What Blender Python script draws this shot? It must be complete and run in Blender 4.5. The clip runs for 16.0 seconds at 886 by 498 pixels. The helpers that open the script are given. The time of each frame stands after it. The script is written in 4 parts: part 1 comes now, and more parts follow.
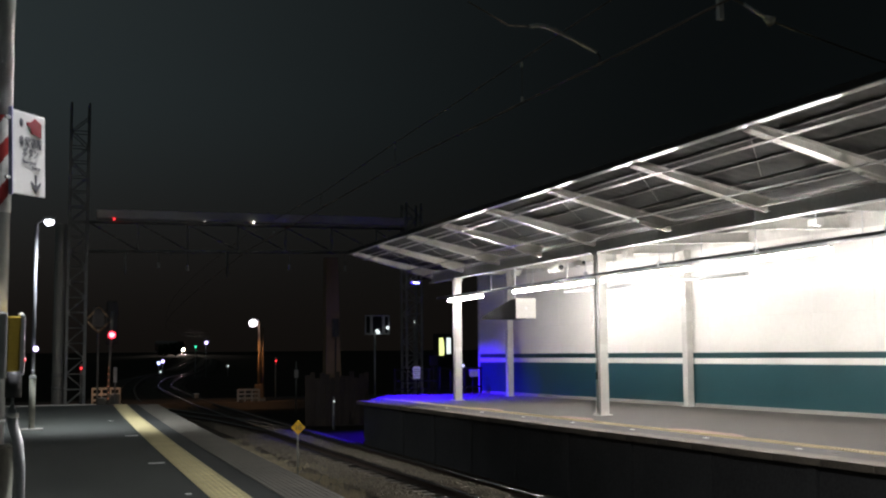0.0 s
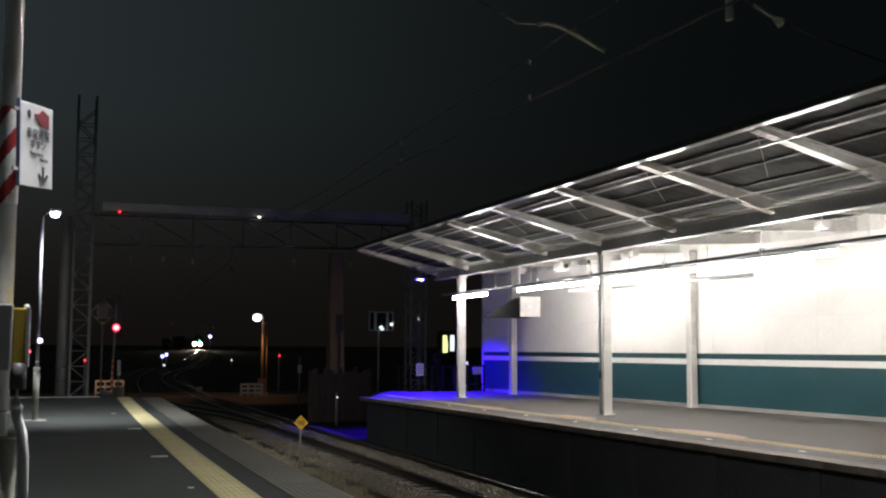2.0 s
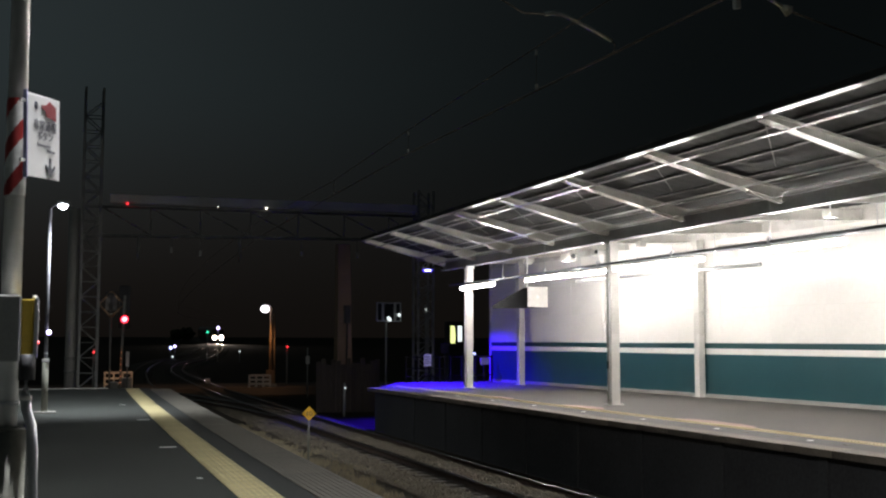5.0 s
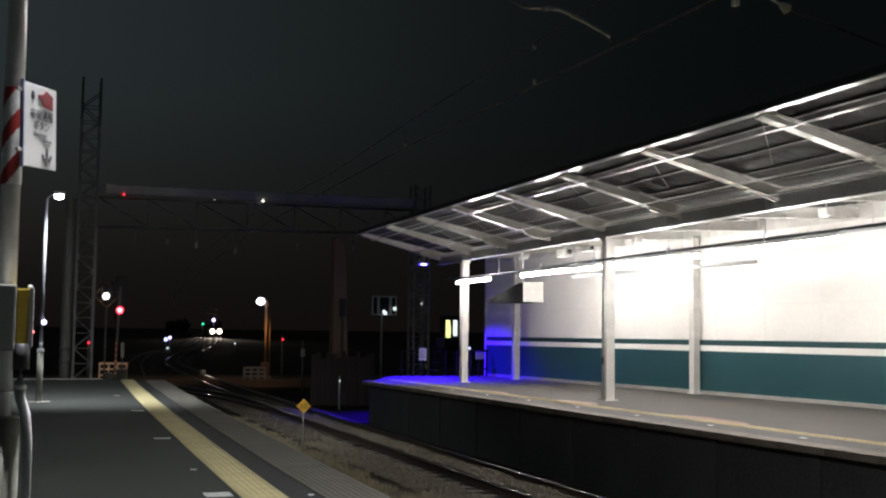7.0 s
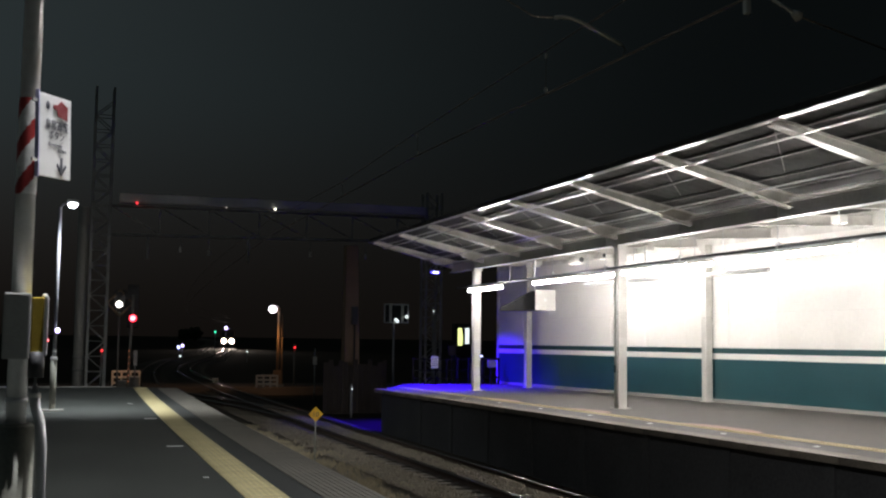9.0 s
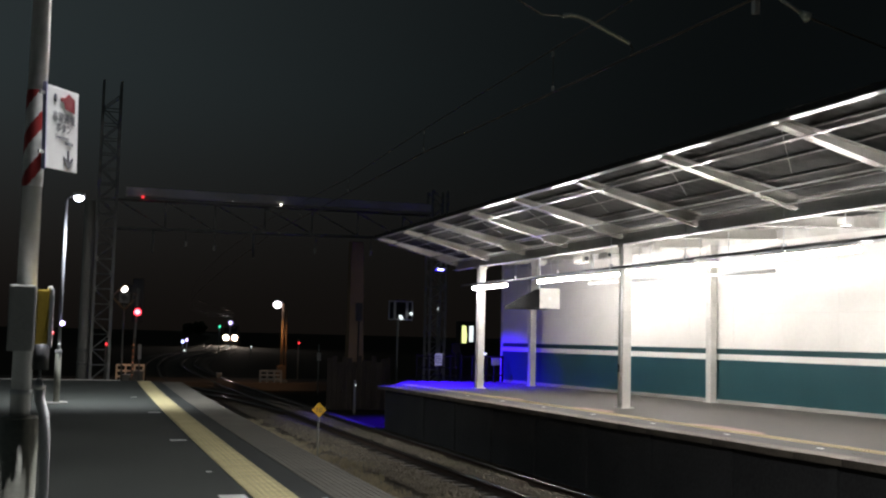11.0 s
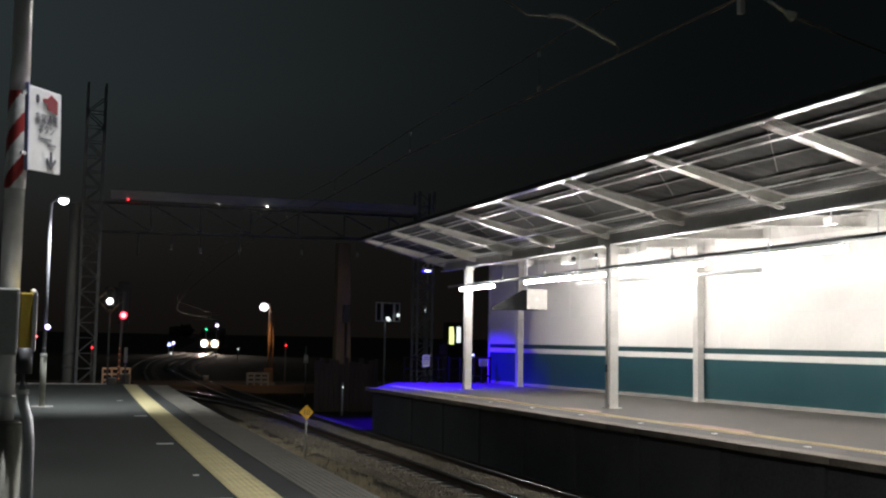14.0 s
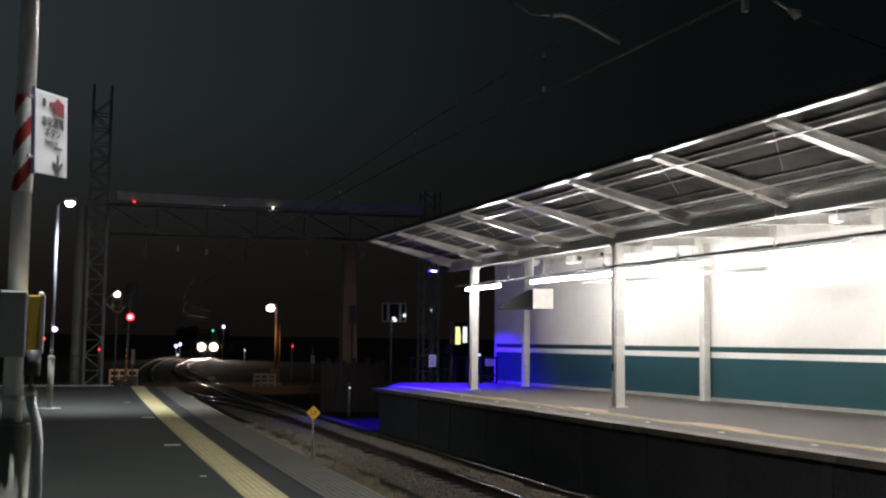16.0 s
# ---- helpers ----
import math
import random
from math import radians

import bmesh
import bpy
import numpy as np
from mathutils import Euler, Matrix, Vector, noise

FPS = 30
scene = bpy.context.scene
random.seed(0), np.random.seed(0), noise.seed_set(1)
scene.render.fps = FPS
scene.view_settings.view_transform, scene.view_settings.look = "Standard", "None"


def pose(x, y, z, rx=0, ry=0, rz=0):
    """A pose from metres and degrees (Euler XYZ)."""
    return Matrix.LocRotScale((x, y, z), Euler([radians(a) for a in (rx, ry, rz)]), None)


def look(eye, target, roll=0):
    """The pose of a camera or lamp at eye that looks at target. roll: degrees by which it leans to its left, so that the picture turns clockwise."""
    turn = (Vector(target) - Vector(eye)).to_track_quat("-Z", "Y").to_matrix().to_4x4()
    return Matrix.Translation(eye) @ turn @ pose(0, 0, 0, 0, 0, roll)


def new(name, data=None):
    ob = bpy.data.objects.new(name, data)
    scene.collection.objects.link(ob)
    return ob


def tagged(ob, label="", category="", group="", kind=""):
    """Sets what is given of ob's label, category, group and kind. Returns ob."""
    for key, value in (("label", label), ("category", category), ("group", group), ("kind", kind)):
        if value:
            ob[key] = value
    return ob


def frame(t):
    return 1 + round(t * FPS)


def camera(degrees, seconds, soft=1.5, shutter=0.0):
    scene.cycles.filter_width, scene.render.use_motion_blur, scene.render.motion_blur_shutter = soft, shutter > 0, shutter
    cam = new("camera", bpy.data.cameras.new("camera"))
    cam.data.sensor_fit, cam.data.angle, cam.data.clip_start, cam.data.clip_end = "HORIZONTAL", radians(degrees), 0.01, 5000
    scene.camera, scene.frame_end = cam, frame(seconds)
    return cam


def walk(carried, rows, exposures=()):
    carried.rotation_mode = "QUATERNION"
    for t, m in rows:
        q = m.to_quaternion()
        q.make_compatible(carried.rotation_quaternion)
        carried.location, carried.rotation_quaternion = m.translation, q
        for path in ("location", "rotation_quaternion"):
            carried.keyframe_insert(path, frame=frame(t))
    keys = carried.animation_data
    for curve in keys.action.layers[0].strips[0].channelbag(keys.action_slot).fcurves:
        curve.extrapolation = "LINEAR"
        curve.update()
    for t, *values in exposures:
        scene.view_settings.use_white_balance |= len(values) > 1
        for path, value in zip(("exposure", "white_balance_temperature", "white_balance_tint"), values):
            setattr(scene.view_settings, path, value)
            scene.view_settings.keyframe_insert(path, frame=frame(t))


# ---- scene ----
cam = camera(43.7, 16.0, soft=2.2)
PATH = [
    (0, (0.023, 0.125, 1.464), (0.71, 1.994, 1.651), -0.5),
    (0.5, (0.021, 0.133, 1.463), (0.704, 2.003, 1.655), -0.5),
    (1, (0.021, 0.119, 1.462), (0.698, 1.992, 1.649), -0.1),
    (1.5, (0.022, 0.126, 1.463), (0.693, 2.001, 1.645), 0.1),
    (2, (0.019, 0.141, 1.466), (0.698, 2.013, 1.648), 0.3),
    (2.5, (0.021, 0.129, 1.465), (0.694, 2.003, 1.65), 0.2),
    (3, (0.02, 0.12, 1.462), (0.69, 1.995, 1.651), -0.2),
    (3.5, (0.022, 0.133, 1.463), (0.688, 2.009, 1.653), -0.3),
    (4, (0.022, 0.14, 1.463), (0.691, 2.016, 1.64), 0.0),
    (6.5, (0.02, 0.139, 1.459), (0.685, 2.018, 1.618), 0.2),
    (7, (0.022, 0.134, 1.459), (0.696, 2.011, 1.614), 0.7),
    (7.5, (0.023, 0.151, 1.462), (0.715, 2.021, 1.609), 0.8),
    (8, (0.014, 0.137, 1.457), (0.698, 2.011, 1.6), 1.0),
    (8.5, (0.015, 0.127, 1.459), (0.68, 2.008, 1.61), 0.6),
    (9, (0.017, 0.116, 1.461), (0.67, 1.999, 1.63), 0.7),
    (11.5, (0.016, 0.125, 1.459), (0.658, 2.012, 1.624), 1.7),
    (12, (0.019, 0.136, 1.459), (0.659, 2.022, 1.641), 2.0),
    (12.5, (0.025, 0.136, 1.453), (0.68, 2.017, 1.628), 1.9),
    (13, (0.022, 0.141, 1.453), (0.689, 2.019, 1.614), 1.5),
    (13.5, (0.023, 0.153, 1.459), (0.689, 2.033, 1.616), 1.1),
    (14, (0.024, 0.155, 1.458), (0.691, 2.033, 1.625), 1.0),
    (14.5, (0.025, 0.138, 1.458), (0.689, 2.018, 1.618), 0.9),
    (15, (0.018, 0.145, 1.458), (0.677, 2.027, 1.612), 1.1),
    (15.5, (0.019, 0.141, 1.456), (0.676, 2.023, 1.619), 0.9),
    (16, (0.022, 0.135, 1.458), (0.679, 2.017, 1.625), 0.7),
]

walk(cam, [(t, look(eye, target, roll)) for t, eye, target, roll in PATH])

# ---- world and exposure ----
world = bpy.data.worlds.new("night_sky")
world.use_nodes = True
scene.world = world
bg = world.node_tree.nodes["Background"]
# night sky: lamp glare painted in as a glow that fades from one side of the sky to the other, warmer and dimmer low on
# the horizon
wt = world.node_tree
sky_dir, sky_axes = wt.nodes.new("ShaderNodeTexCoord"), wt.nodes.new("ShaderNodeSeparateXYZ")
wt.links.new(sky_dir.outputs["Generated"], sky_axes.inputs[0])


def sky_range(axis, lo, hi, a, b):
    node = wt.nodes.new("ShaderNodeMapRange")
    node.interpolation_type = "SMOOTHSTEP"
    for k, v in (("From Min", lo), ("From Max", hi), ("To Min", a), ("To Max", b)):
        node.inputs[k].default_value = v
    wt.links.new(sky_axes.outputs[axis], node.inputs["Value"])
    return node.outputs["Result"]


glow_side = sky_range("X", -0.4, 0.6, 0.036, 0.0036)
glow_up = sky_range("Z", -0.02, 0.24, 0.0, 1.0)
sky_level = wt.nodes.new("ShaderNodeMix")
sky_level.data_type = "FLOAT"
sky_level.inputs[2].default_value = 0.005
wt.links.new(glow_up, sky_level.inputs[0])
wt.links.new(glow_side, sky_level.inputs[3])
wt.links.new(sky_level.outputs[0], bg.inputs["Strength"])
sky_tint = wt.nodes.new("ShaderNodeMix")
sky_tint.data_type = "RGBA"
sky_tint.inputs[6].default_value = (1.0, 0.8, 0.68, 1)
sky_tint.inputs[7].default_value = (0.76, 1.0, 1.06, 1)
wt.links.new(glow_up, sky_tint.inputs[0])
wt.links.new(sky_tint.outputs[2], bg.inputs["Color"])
scene.view_settings.exposure = 0.0

TUBE_GLOW = 110.0


def lamp(name, kind, place, power, colour, size=0.1, target=None, cone=None, blend=0.7):
    data = bpy.data.lights.new(name, kind)
    data.energy, data.color = power, colour
    if kind in ("POINT", "SPOT"):
        data.shadow_soft_size = size
    if kind == "SPOT" and cone:
        data.spot_size, data.spot_blend = radians(cone), blend
    ob = new(name, data)
    ob.matrix_basis = look(place, target) if target else Matrix.Translation(place)
    return tagged(ob, kind="structure")


lamp("blue_lamp_light", "SPOT", (12.95, 38.15, 3.85), 8000, (0.03, 0.0, 1.0), 0.06, (12.8, 36.9, 0.0), 100, 0.7)
lamp("crossing_lamp_light", "SPOT", (11.2, 61.3, 2.85), 130, (1.0, 0.5, 0.2), 0.15, (9.8, 62.0, -1.1), 138)
lamp("platform_lamp_light", "SPOT", (0.62, 23.5, 3.95), 1350, (0.9, 0.95, 1.0), 0.1, (0.7, 26.0, 0), 140, 1.0)
lamp("near_lamp_light", "SPOT", (0.32, 5.12, 5.7), 1700, (0.95, 0.96, 1.0), 0.12, (0.6, 6.5, 0), 150)
# added fill with no lamp behind it: turns the left fence and road orange
lamp("left_crossing_fill", "SPOT", (3.3, 60.4, 2.6), 150, (1.0, 0.55, 0.28), 0.1, (3.8, 62.0, -1.1), 130)


# ---- materials ----
def mat(name, colour, rough=0.6, metal=0.0, vary=0.25, scale=3.0, fine=40.0, bump=0.25, spec=0.5, tint=None, piece=0.0):
    """A surface with stains at a large scale and grain at a small one, in metres."""
    m = bpy.data.materials.new(name)
    m.use_nodes = True
    nt = m.node_tree
    n, l = nt.nodes, nt.links
    b = n["Principled BSDF"]
    tc = n.new("ShaderNodeTexCoord")
    big, small = n.new("ShaderNodeTexNoise"), n.new("ShaderNodeTexNoise")
    for nd, s, d in ((big, scale, 4), (small, fine, 3)):
        nd.inputs["Scale"].default_value, nd.inputs["Detail"].default_value = s, d
        l.new(tc.outputs["Object"], nd.inputs["Vector"])
    mix = n.new("ShaderNodeMath")
    mix.operation = "MULTIPLY_ADD"
    mix.inputs[1].default_value = 0.45
    l.new(small.outputs["Fac"], mix.inputs[0])
    half = n.new("ShaderNodeMath")
    half.operation = "MULTIPLY"
    half.inputs[1].default_value = 0.55
    l.new(big.outputs["Fac"], half.inputs[0])
    l.new(half.outputs[0], mix.inputs[2])
    fac = mix.outputs[0]
    if piece:
        info = n.new("ShaderNodeObjectInfo")
        add = n.new("ShaderNodeMath")
        add.operation = "MULTIPLY_ADD"
        add.inputs[1].default_value = piece
        l.new(info.outputs["Random"], add.inputs[0])
        l.new(fac, add.inputs[2])
        fac = add.outputs[0]
    ramp = n.new("ShaderNodeValToRGB")
    e = ramp.color_ramp.elements
    dark = tint or colour
    e[0].position, e[1].position = 0.3, 0.7 + piece * 0.6
    e[0].color = (*[c * (1 - vary) for c in dark], 1)
    e[1].color = (*[min(1, c * (1 + vary * 0.6)) for c in colour], 1)
    l.new(fac, ramp.inputs["Fac"])
    l.new(ramp.outputs["Color"], b.inputs["Base Color"])
    rr = n.new("ShaderNodeMapRange")
    rr.inputs["To Min"].default_value, rr.inputs["To Max"].default_value = max(0.02, rough - 0.12), min(1, rough + 0.12)
    l.new(big.outputs["Fac"], rr.inputs["Value"])
    l.new(rr.outputs[0], b.inputs["Roughness"])
    b.inputs["Metallic"].default_value = metal
    b.inputs["Specular IOR Level"].default_value = spec
    if bump:
        bp = n.new("ShaderNodeBump")
        bp.inputs["Strength"].default_value, bp.inputs["Distance"].default_value = bump, 0.01
        l.new(small.outputs["Fac"], bp.inputs["Height"])
        l.new(bp.outputs["Normal"], b.inputs["Normal"])
    return m


def glow(name, colour, strength):
    m = bpy.data.materials.new(name)
    m.use_nodes = True
    b = m.node_tree.nodes["Principled BSDF"]
    b.inputs["Base Color"].default_value = (0.8, 0.8, 0.8, 1)
    b.inputs["Emission Color"].default_value = (*colour, 1)
    b.inputs["Emission Strength"].default_value = strength
    return m


M_ASPHALT = mat("asphalt", (0.05, 0.055, 0.048), 0.8, vary=0.5, scale=0.4, fine=70, bump=0.5)
M_ASPHALT_DARK = mat("asphalt_dark", (0.045, 0.048, 0.045), 0.75, vary=0.35, scale=1.2, fine=70, bump=0.5)
M_PLATFORM = mat("platform_concrete", (0.064, 0.056, 0.047), 0.7, vary=0.6, scale=0.45, fine=35, bump=0.3)
M_EDGE = mat("edge_concrete", (0.17, 0.157, 0.13), 0.75, vary=0.3, scale=1.5, fine=40, bump=0.4, piece=0.15)
M_EDGE_R = mat("edge_concrete_pale", (0.15, 0.125, 0.095), 0.7, vary=0.7, scale=0.9, fine=40, bump=0.4, piece=0.15)
M_YELLOW = mat("tactile_yellow", (0.6, 0.52, 0.28), 0.6, vary=0.3, scale=2.5, fine=30, bump=0.3, piece=0.12)
M_YELLOW_R = mat("tactile_yellow_worn", (0.5, 0.4, 0.22), 0.6, vary=0.3, scale=2.5, fine=30, bump=0.3, piece=0.12)
M_PAINT = mat("white_line_paint", (0.75, 0.75, 0.72), 0.5, vary=0.3, scale=8, bump=0.04)
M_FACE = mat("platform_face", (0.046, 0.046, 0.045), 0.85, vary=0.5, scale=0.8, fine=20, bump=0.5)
M_BALLAST = mat("ballast", (0.075, 0.064, 0.05), 0.9, spec=0.08, vary=0.6, scale=4, fine=25, bump=1.0)
M_GROUND = mat("ground", (0.03, 0.025, 0.018), 0.95, spec=0.04, vary=0.4, scale=0.5, fine=12, bump=0.8)
M_STONE = mat("ballast_stone", (0.135, 0.115, 0.085), 0.9, vary=0.5, scale=9, fine=60, bump=0.4)
M_WEED = mat("dry_weed", (0.26, 0.22, 0.14), 0.9, vary=0.5, scale=6, fine=40, bump=0.0)
M_SLEEPER = mat("sleeper", (0.065, 0.055, 0.045), 0.85, vary=0.4, scale=5, fine=40)
M_RAIL_SIDE = mat("rail_rust", (0.06, 0.038, 0.026), 0.8, vary=0.4, scale=6, fine=60)
M_RAIL_TOP = mat("rail_polished", (0.6, 0.56, 0.52), 0.17, 1.0, vary=0.15, scale=2, fine=30, bump=0.0)
M_WHITE = mat("white_enamel", (0.8, 0.775, 0.73), 0.14, vary=0.07, scale=0.8, fine=12, bump=0.012)
M_TEAL = mat("teal_paint", (0.02, 0.068, 0.08), 0.35, vary=0.15, scale=0.8, fine=20, bump=0.05)
M_TEAL_DARK = mat("dark_teal_paint", (0.015, 0.055, 0.06), 0.35, vary=0.15, scale=0.8, fine=20, bump=0.05)
M_STEEL = mat("white_painted_steel", (0.62, 0.6, 0.56), 0.26, vary=0.15, scale=1.5, fine=18, bump=0.06)
M_GIRDER = mat("grey_painted_steel", (0.66, 0.66, 0.65), 0.35, vary=0.2, scale=1.5, fine=18, bump=0.06)
M_ROOF = mat("roof_sheet", (0.075, 0.075, 0.073), 0.85, spec=0.1, vary=0.25, scale=0.8, fine=10, bump=0.06)
M_PURLIN = mat("purlin_paint", (0.2, 0.2, 0.195), 0.6, vary=0.25, scale=1.2, fine=14, bump=0.06)
M_LIP = mat("glossy_white_paint", (0.6, 0.6, 0.58), 0.14, spec=0.8, vary=0.1, scale=2, fine=20, bump=0.0)
M_PIPE = mat("dark_conduit", (0.1, 0.1, 0.11), 0.4, vary=0.2)
M_GALV = mat("galvanised_steel", (0.5, 0.51, 0.52), 0.4, 0.7, vary=0.2, scale=4, fine=50, bump=0.05)
M_POLE = mat("pole_paint", (0.62, 0.62, 0.6), 0.08, spec=1.0, vary=0.15, scale=3, fine=25, bump=0.05)
M_GREYPOLE = mat("grey_pole_paint", (0.12, 0.12, 0.13), 0.45, vary=0.2, scale=3, fine=25, bump=0.05)
M_SLEEVE = mat("pole_sleeve", (0.16, 0.16, 0.13), 0.5, vary=0.4, scale=7, fine=50, bump=0.04)
M_GREYBOX = mat("grey_box_paint", (0.34, 0.34, 0.32), 0.45, vary=0.15, scale=5, fine=60, bump=0.02)
M_YBOX = mat("yellow_box_paint", (0.45, 0.32, 0.04), 0.45, vary=0.2, scale=5, fine=60, bump=0.02)
M_RED = mat("red_tape", (0.36, 0.03, 0.028), 0.5, vary=0.2, bump=0.02)
M_SIGNWHITE = mat("sign_white", (0.8, 0.8, 0.8), 0.35, vary=0.05, bump=0.0)
M_SIGNRED = mat("sign_red", (0.24, 0.018, 0.028), 0.4, vary=0.1, bump=0.0)
M_INK = mat("sign_ink", (0.05, 0.055, 0.075), 0.5, vary=0.1, bump=0.0)
M_BLACK = mat("black_plastic", (0.02, 0.02, 0.022), 0.5, vary=0.2)
M_DARKSTEEL = mat("weathered_steel", (0.27, 0.27, 0.25), 0.55, 0.2, vary=0.35, scale=3, fine=25)
M_CONC = mat("pole_concrete", (0.35, 0.34, 0.31), 0.85, vary=0.25, scale=1.5, fine=20)
M_BROWN = mat("brown_painted_steel", (0.26, 0.17, 0.1), 0.7, vary=0.3, scale=1.2)
M_BEAM = mat("pale_beam_paint", (0.55, 0.55, 0.52), 0.6, vary=0.2, scale=1.2)
M_WIRE = mat("copper_wire", (0.3, 0.24, 0.18), 0.45, 0.6, vary=0.2)
M_ARM = mat("arm_tube", (0.78, 0.77, 0.72), 0.4, 0.4, vary=0.2)
M_PORC = mat("porcelain", (0.75, 0.73, 0.68), 0.15, vary=0.08)
M_DIAMOND = mat("marker_yellow", (0.75, 0.42, 0.02), 0.45, vary=0.1)
M_FENCE = mat("fence_wood", (0.045, 0.034, 0.023), 0.8, vary=0.4, scale=2, fine=15, piece=0.2)
M_DULL = mat("dull_black", (0.009, 0.009, 0.01), 0.95, vary=0.2, spec=0.1)
M_FENCE_BLUE = mat("fence_rail_paint", (0.012, 0.0115, 0.011), 0.85, spec=0.15, vary=0.2)
M_BARRIER = mat("barrier_white", (0.7, 0.66, 0.6), 0.6, vary=0.25)
M_ROAD = mat("road_asphalt", (0.06, 0.05, 0.042), 0.75, spec=0.15, vary=0.4, scale=0.8, fine=25)
M_BARK = mat("bark", (0.07, 0.05, 0.035), 0.9, vary=0.4, scale=6)
M_LEAF = mat("leaf", (0.045, 0.06, 0.025), 0.7, vary=0.5, scale=3, bump=0.0)
M_TRAIN = mat("train_paint", (0.06, 0.035, 0.025), 0.45, 0.0, vary=0.1)
M_TRAIN_BAND = mat("train_band", (0.25, 0.1, 0.03), 0.4, vary=0.1)
M_GLASS = mat("dark_glass", (0.015, 0.017, 0.02), 0.08, vary=0.1, bump=0.0)
G_TUBE = glow("tube_light", (1.0, 0.965, 0.93), TUBE_GLOW)
G_BLUE = glow("blue_led", (0.03, 0.01, 1.0), 2.2)
G_RED = glow("red_signal", (1.0, 0.004, 0.03), 2.4)
G_REDDIM = glow("red_dim", (1.0, 0.03, 0.04), 2.2)
G_ORANGE = glow("orange_dim", (1.0, 0.22, 0.04), 0.5)
G_STREET = glow("street_lamp", (1.0, 0.9, 1.0), 4.5)
G_COOL = glow("cool_lamp", (0.85, 0.88, 1.0), 14)
G_VIOLET = glow("violet_lamp", (0.62, 0.5, 1.0), 5)
G_BLUEW = glow("blue_white_lamp", (0.45, 0.5, 1.0), 4)
G_GREEN = glow("green_signal", (0.05, 0.9, 0.45), 2.2)
G_WARM = glow("warm_white", (1.0, 0.93, 0.82), 7)
G_HEAD = glow("headlight", (1.0, 0.84, 0.72), 650)
G_HEADRING = glow("headlight_halo", (1.0, 0.7, 0.52), 6.0)
G_REDCORE = glow("red_signal_core", (1.0, 0.3, 0.36), 4.0)
G_BLUECORE = glow("blue_led_core", (0.55, 0.55, 1.0), 9)
G_SIGNY = glow("lit_sign", (0.85, 0.95, 0.35), 1.4)
G_SIGNW = glow("lit_white", (0.9, 1.0, 1.0), 1.2)


# ---- mesh helpers ----
def box(bm, x0, x1, y0, y1, z0, z1, bevel=0.0):
    v = [bm.verts.new((x, y, z)) for x in (x0, x1) for y in (y0, y1) for z in (z0, z1)]
    fs = [bm.faces.new([v[i] for i in f]) for f in ((0, 1, 3, 2), (4, 6, 7, 5), (0, 4, 5, 1), (2, 3, 7, 6), (0, 2, 6, 4), (1, 5, 7, 3))]
    if bevel:
        es = list({e for f in fs for e in f.edges})
        bmesh.ops.bevel(bm, geom=es, offset=bevel, segments=2, affect="EDGES", profile=0.6)
    return bm


def rod(bm, a, b, r, r2=None, n=10, cap=True):
    """A round bar from a to b."""
    a, b = Vector(a), Vector(b)
    q = (b - a).to_track_quat("Z", "Y")
    rings = []
    for p, rr in ((a, r), (b, r if r2 is None else r2)):
        rings.append([bm.verts.new(p + q @ Vector((rr * math.cos(2 * math.pi * i / n), rr * math.sin(2 * math.pi * i / n), 0))) for i in range(n)])
    for i in range(n):
        f = bm.faces.new((rings[0][i], rings[0][(i + 1) % n], rings[1][(i + 1) % n], rings[1][i]))
        f.smooth = n > 6
    if cap:
        bm.faces.new(rings[0][::-1])
        bm.faces.new(rings[1])
    return bm


def tube(bm, pts, r, n=8):
    """A bent round bar through points."""
    pts = [Vector(p) for p in pts]
    rings = []
    for i, p in enumerate(pts):
        d = (pts[min(i + 1, len(pts) - 1)] - pts[max(i - 1, 0)]).normalized()
        q = d.to_track_quat("Z", "Y")
        rings.append([bm.verts.new(p + q @ Vector((r * math.cos(2 * math.pi * k / n), r * math.sin(2 * math.pi * k / n), 0))) for k in range(n)])
    for ra, rb in zip(rings, rings[1:]):
        for k in range(n):
            f = bm.faces.new((ra[k], ra[(k + 1) % n], rb[(k + 1) % n], rb[k]))
            f.smooth = True
    bm.faces.new(rings[0][::-1])
    bm.faces.new(rings[-1])
    return bm


def ball(bm, c, r, sx=1, sy=1, sz=1, u=12, v=8):
    m = Matrix.Translation(c) @ Matrix.Diagonal((sx, sy, sz, 1))
    made = bmesh.ops.create_uvsphere(bm, u_segments=u, v_segments=v, radius=r, matrix=m)
    for vert in made["verts"]:
        for f in vert.link_faces:
            f.smooth = True
    return bm


def prism(bm, outline, axis, lo, hi):
    """A flat outline, in the two other axes, drawn out along an axis."""
    def at(p, d):
        return {"x": (d, p[0], p[1]), "y": (p[0], d, p[1]), "z": (p[0], p[1], d)}[axis]
    a = [bm.verts.new(at(p, lo)) for p in outline]
    b = [bm.verts.new(at(p, hi)) for p in outline]
    k = len(outline)
    bm.faces.new(a)
    bm.faces.new(b[::-1])
    for i in range(k):
        bm.faces.new((a[i], b[i], b[(i + 1) % k], a[(i + 1) % k]))
    bmesh.ops.recalc_face_normals(bm, faces=bm.faces)
    return bm


def mesh_of(name, bm, material):
    me = bpy.data.meshes.new(name)
    bmesh.ops.recalc_face_normals(bm, faces=bm.faces)
    bm.to_mesh(me)
    bm.free()
    me.materials.append(material)
    return me


def part(name, bm, material, parent=None, label="", kind=""):
    ob = new(name, mesh_of(name, bm, material))
    ob.parent = parent
    return tagged(ob, label, kind=kind)


def thing(name, place, label, category, group="", kind="", turn=0):
    ob = new(name)
    ob.empty_display_size = 0.2
    ob.matrix_basis = pose(*place, 0, 0, turn)
    return tagged(ob, label, category, group, kind)


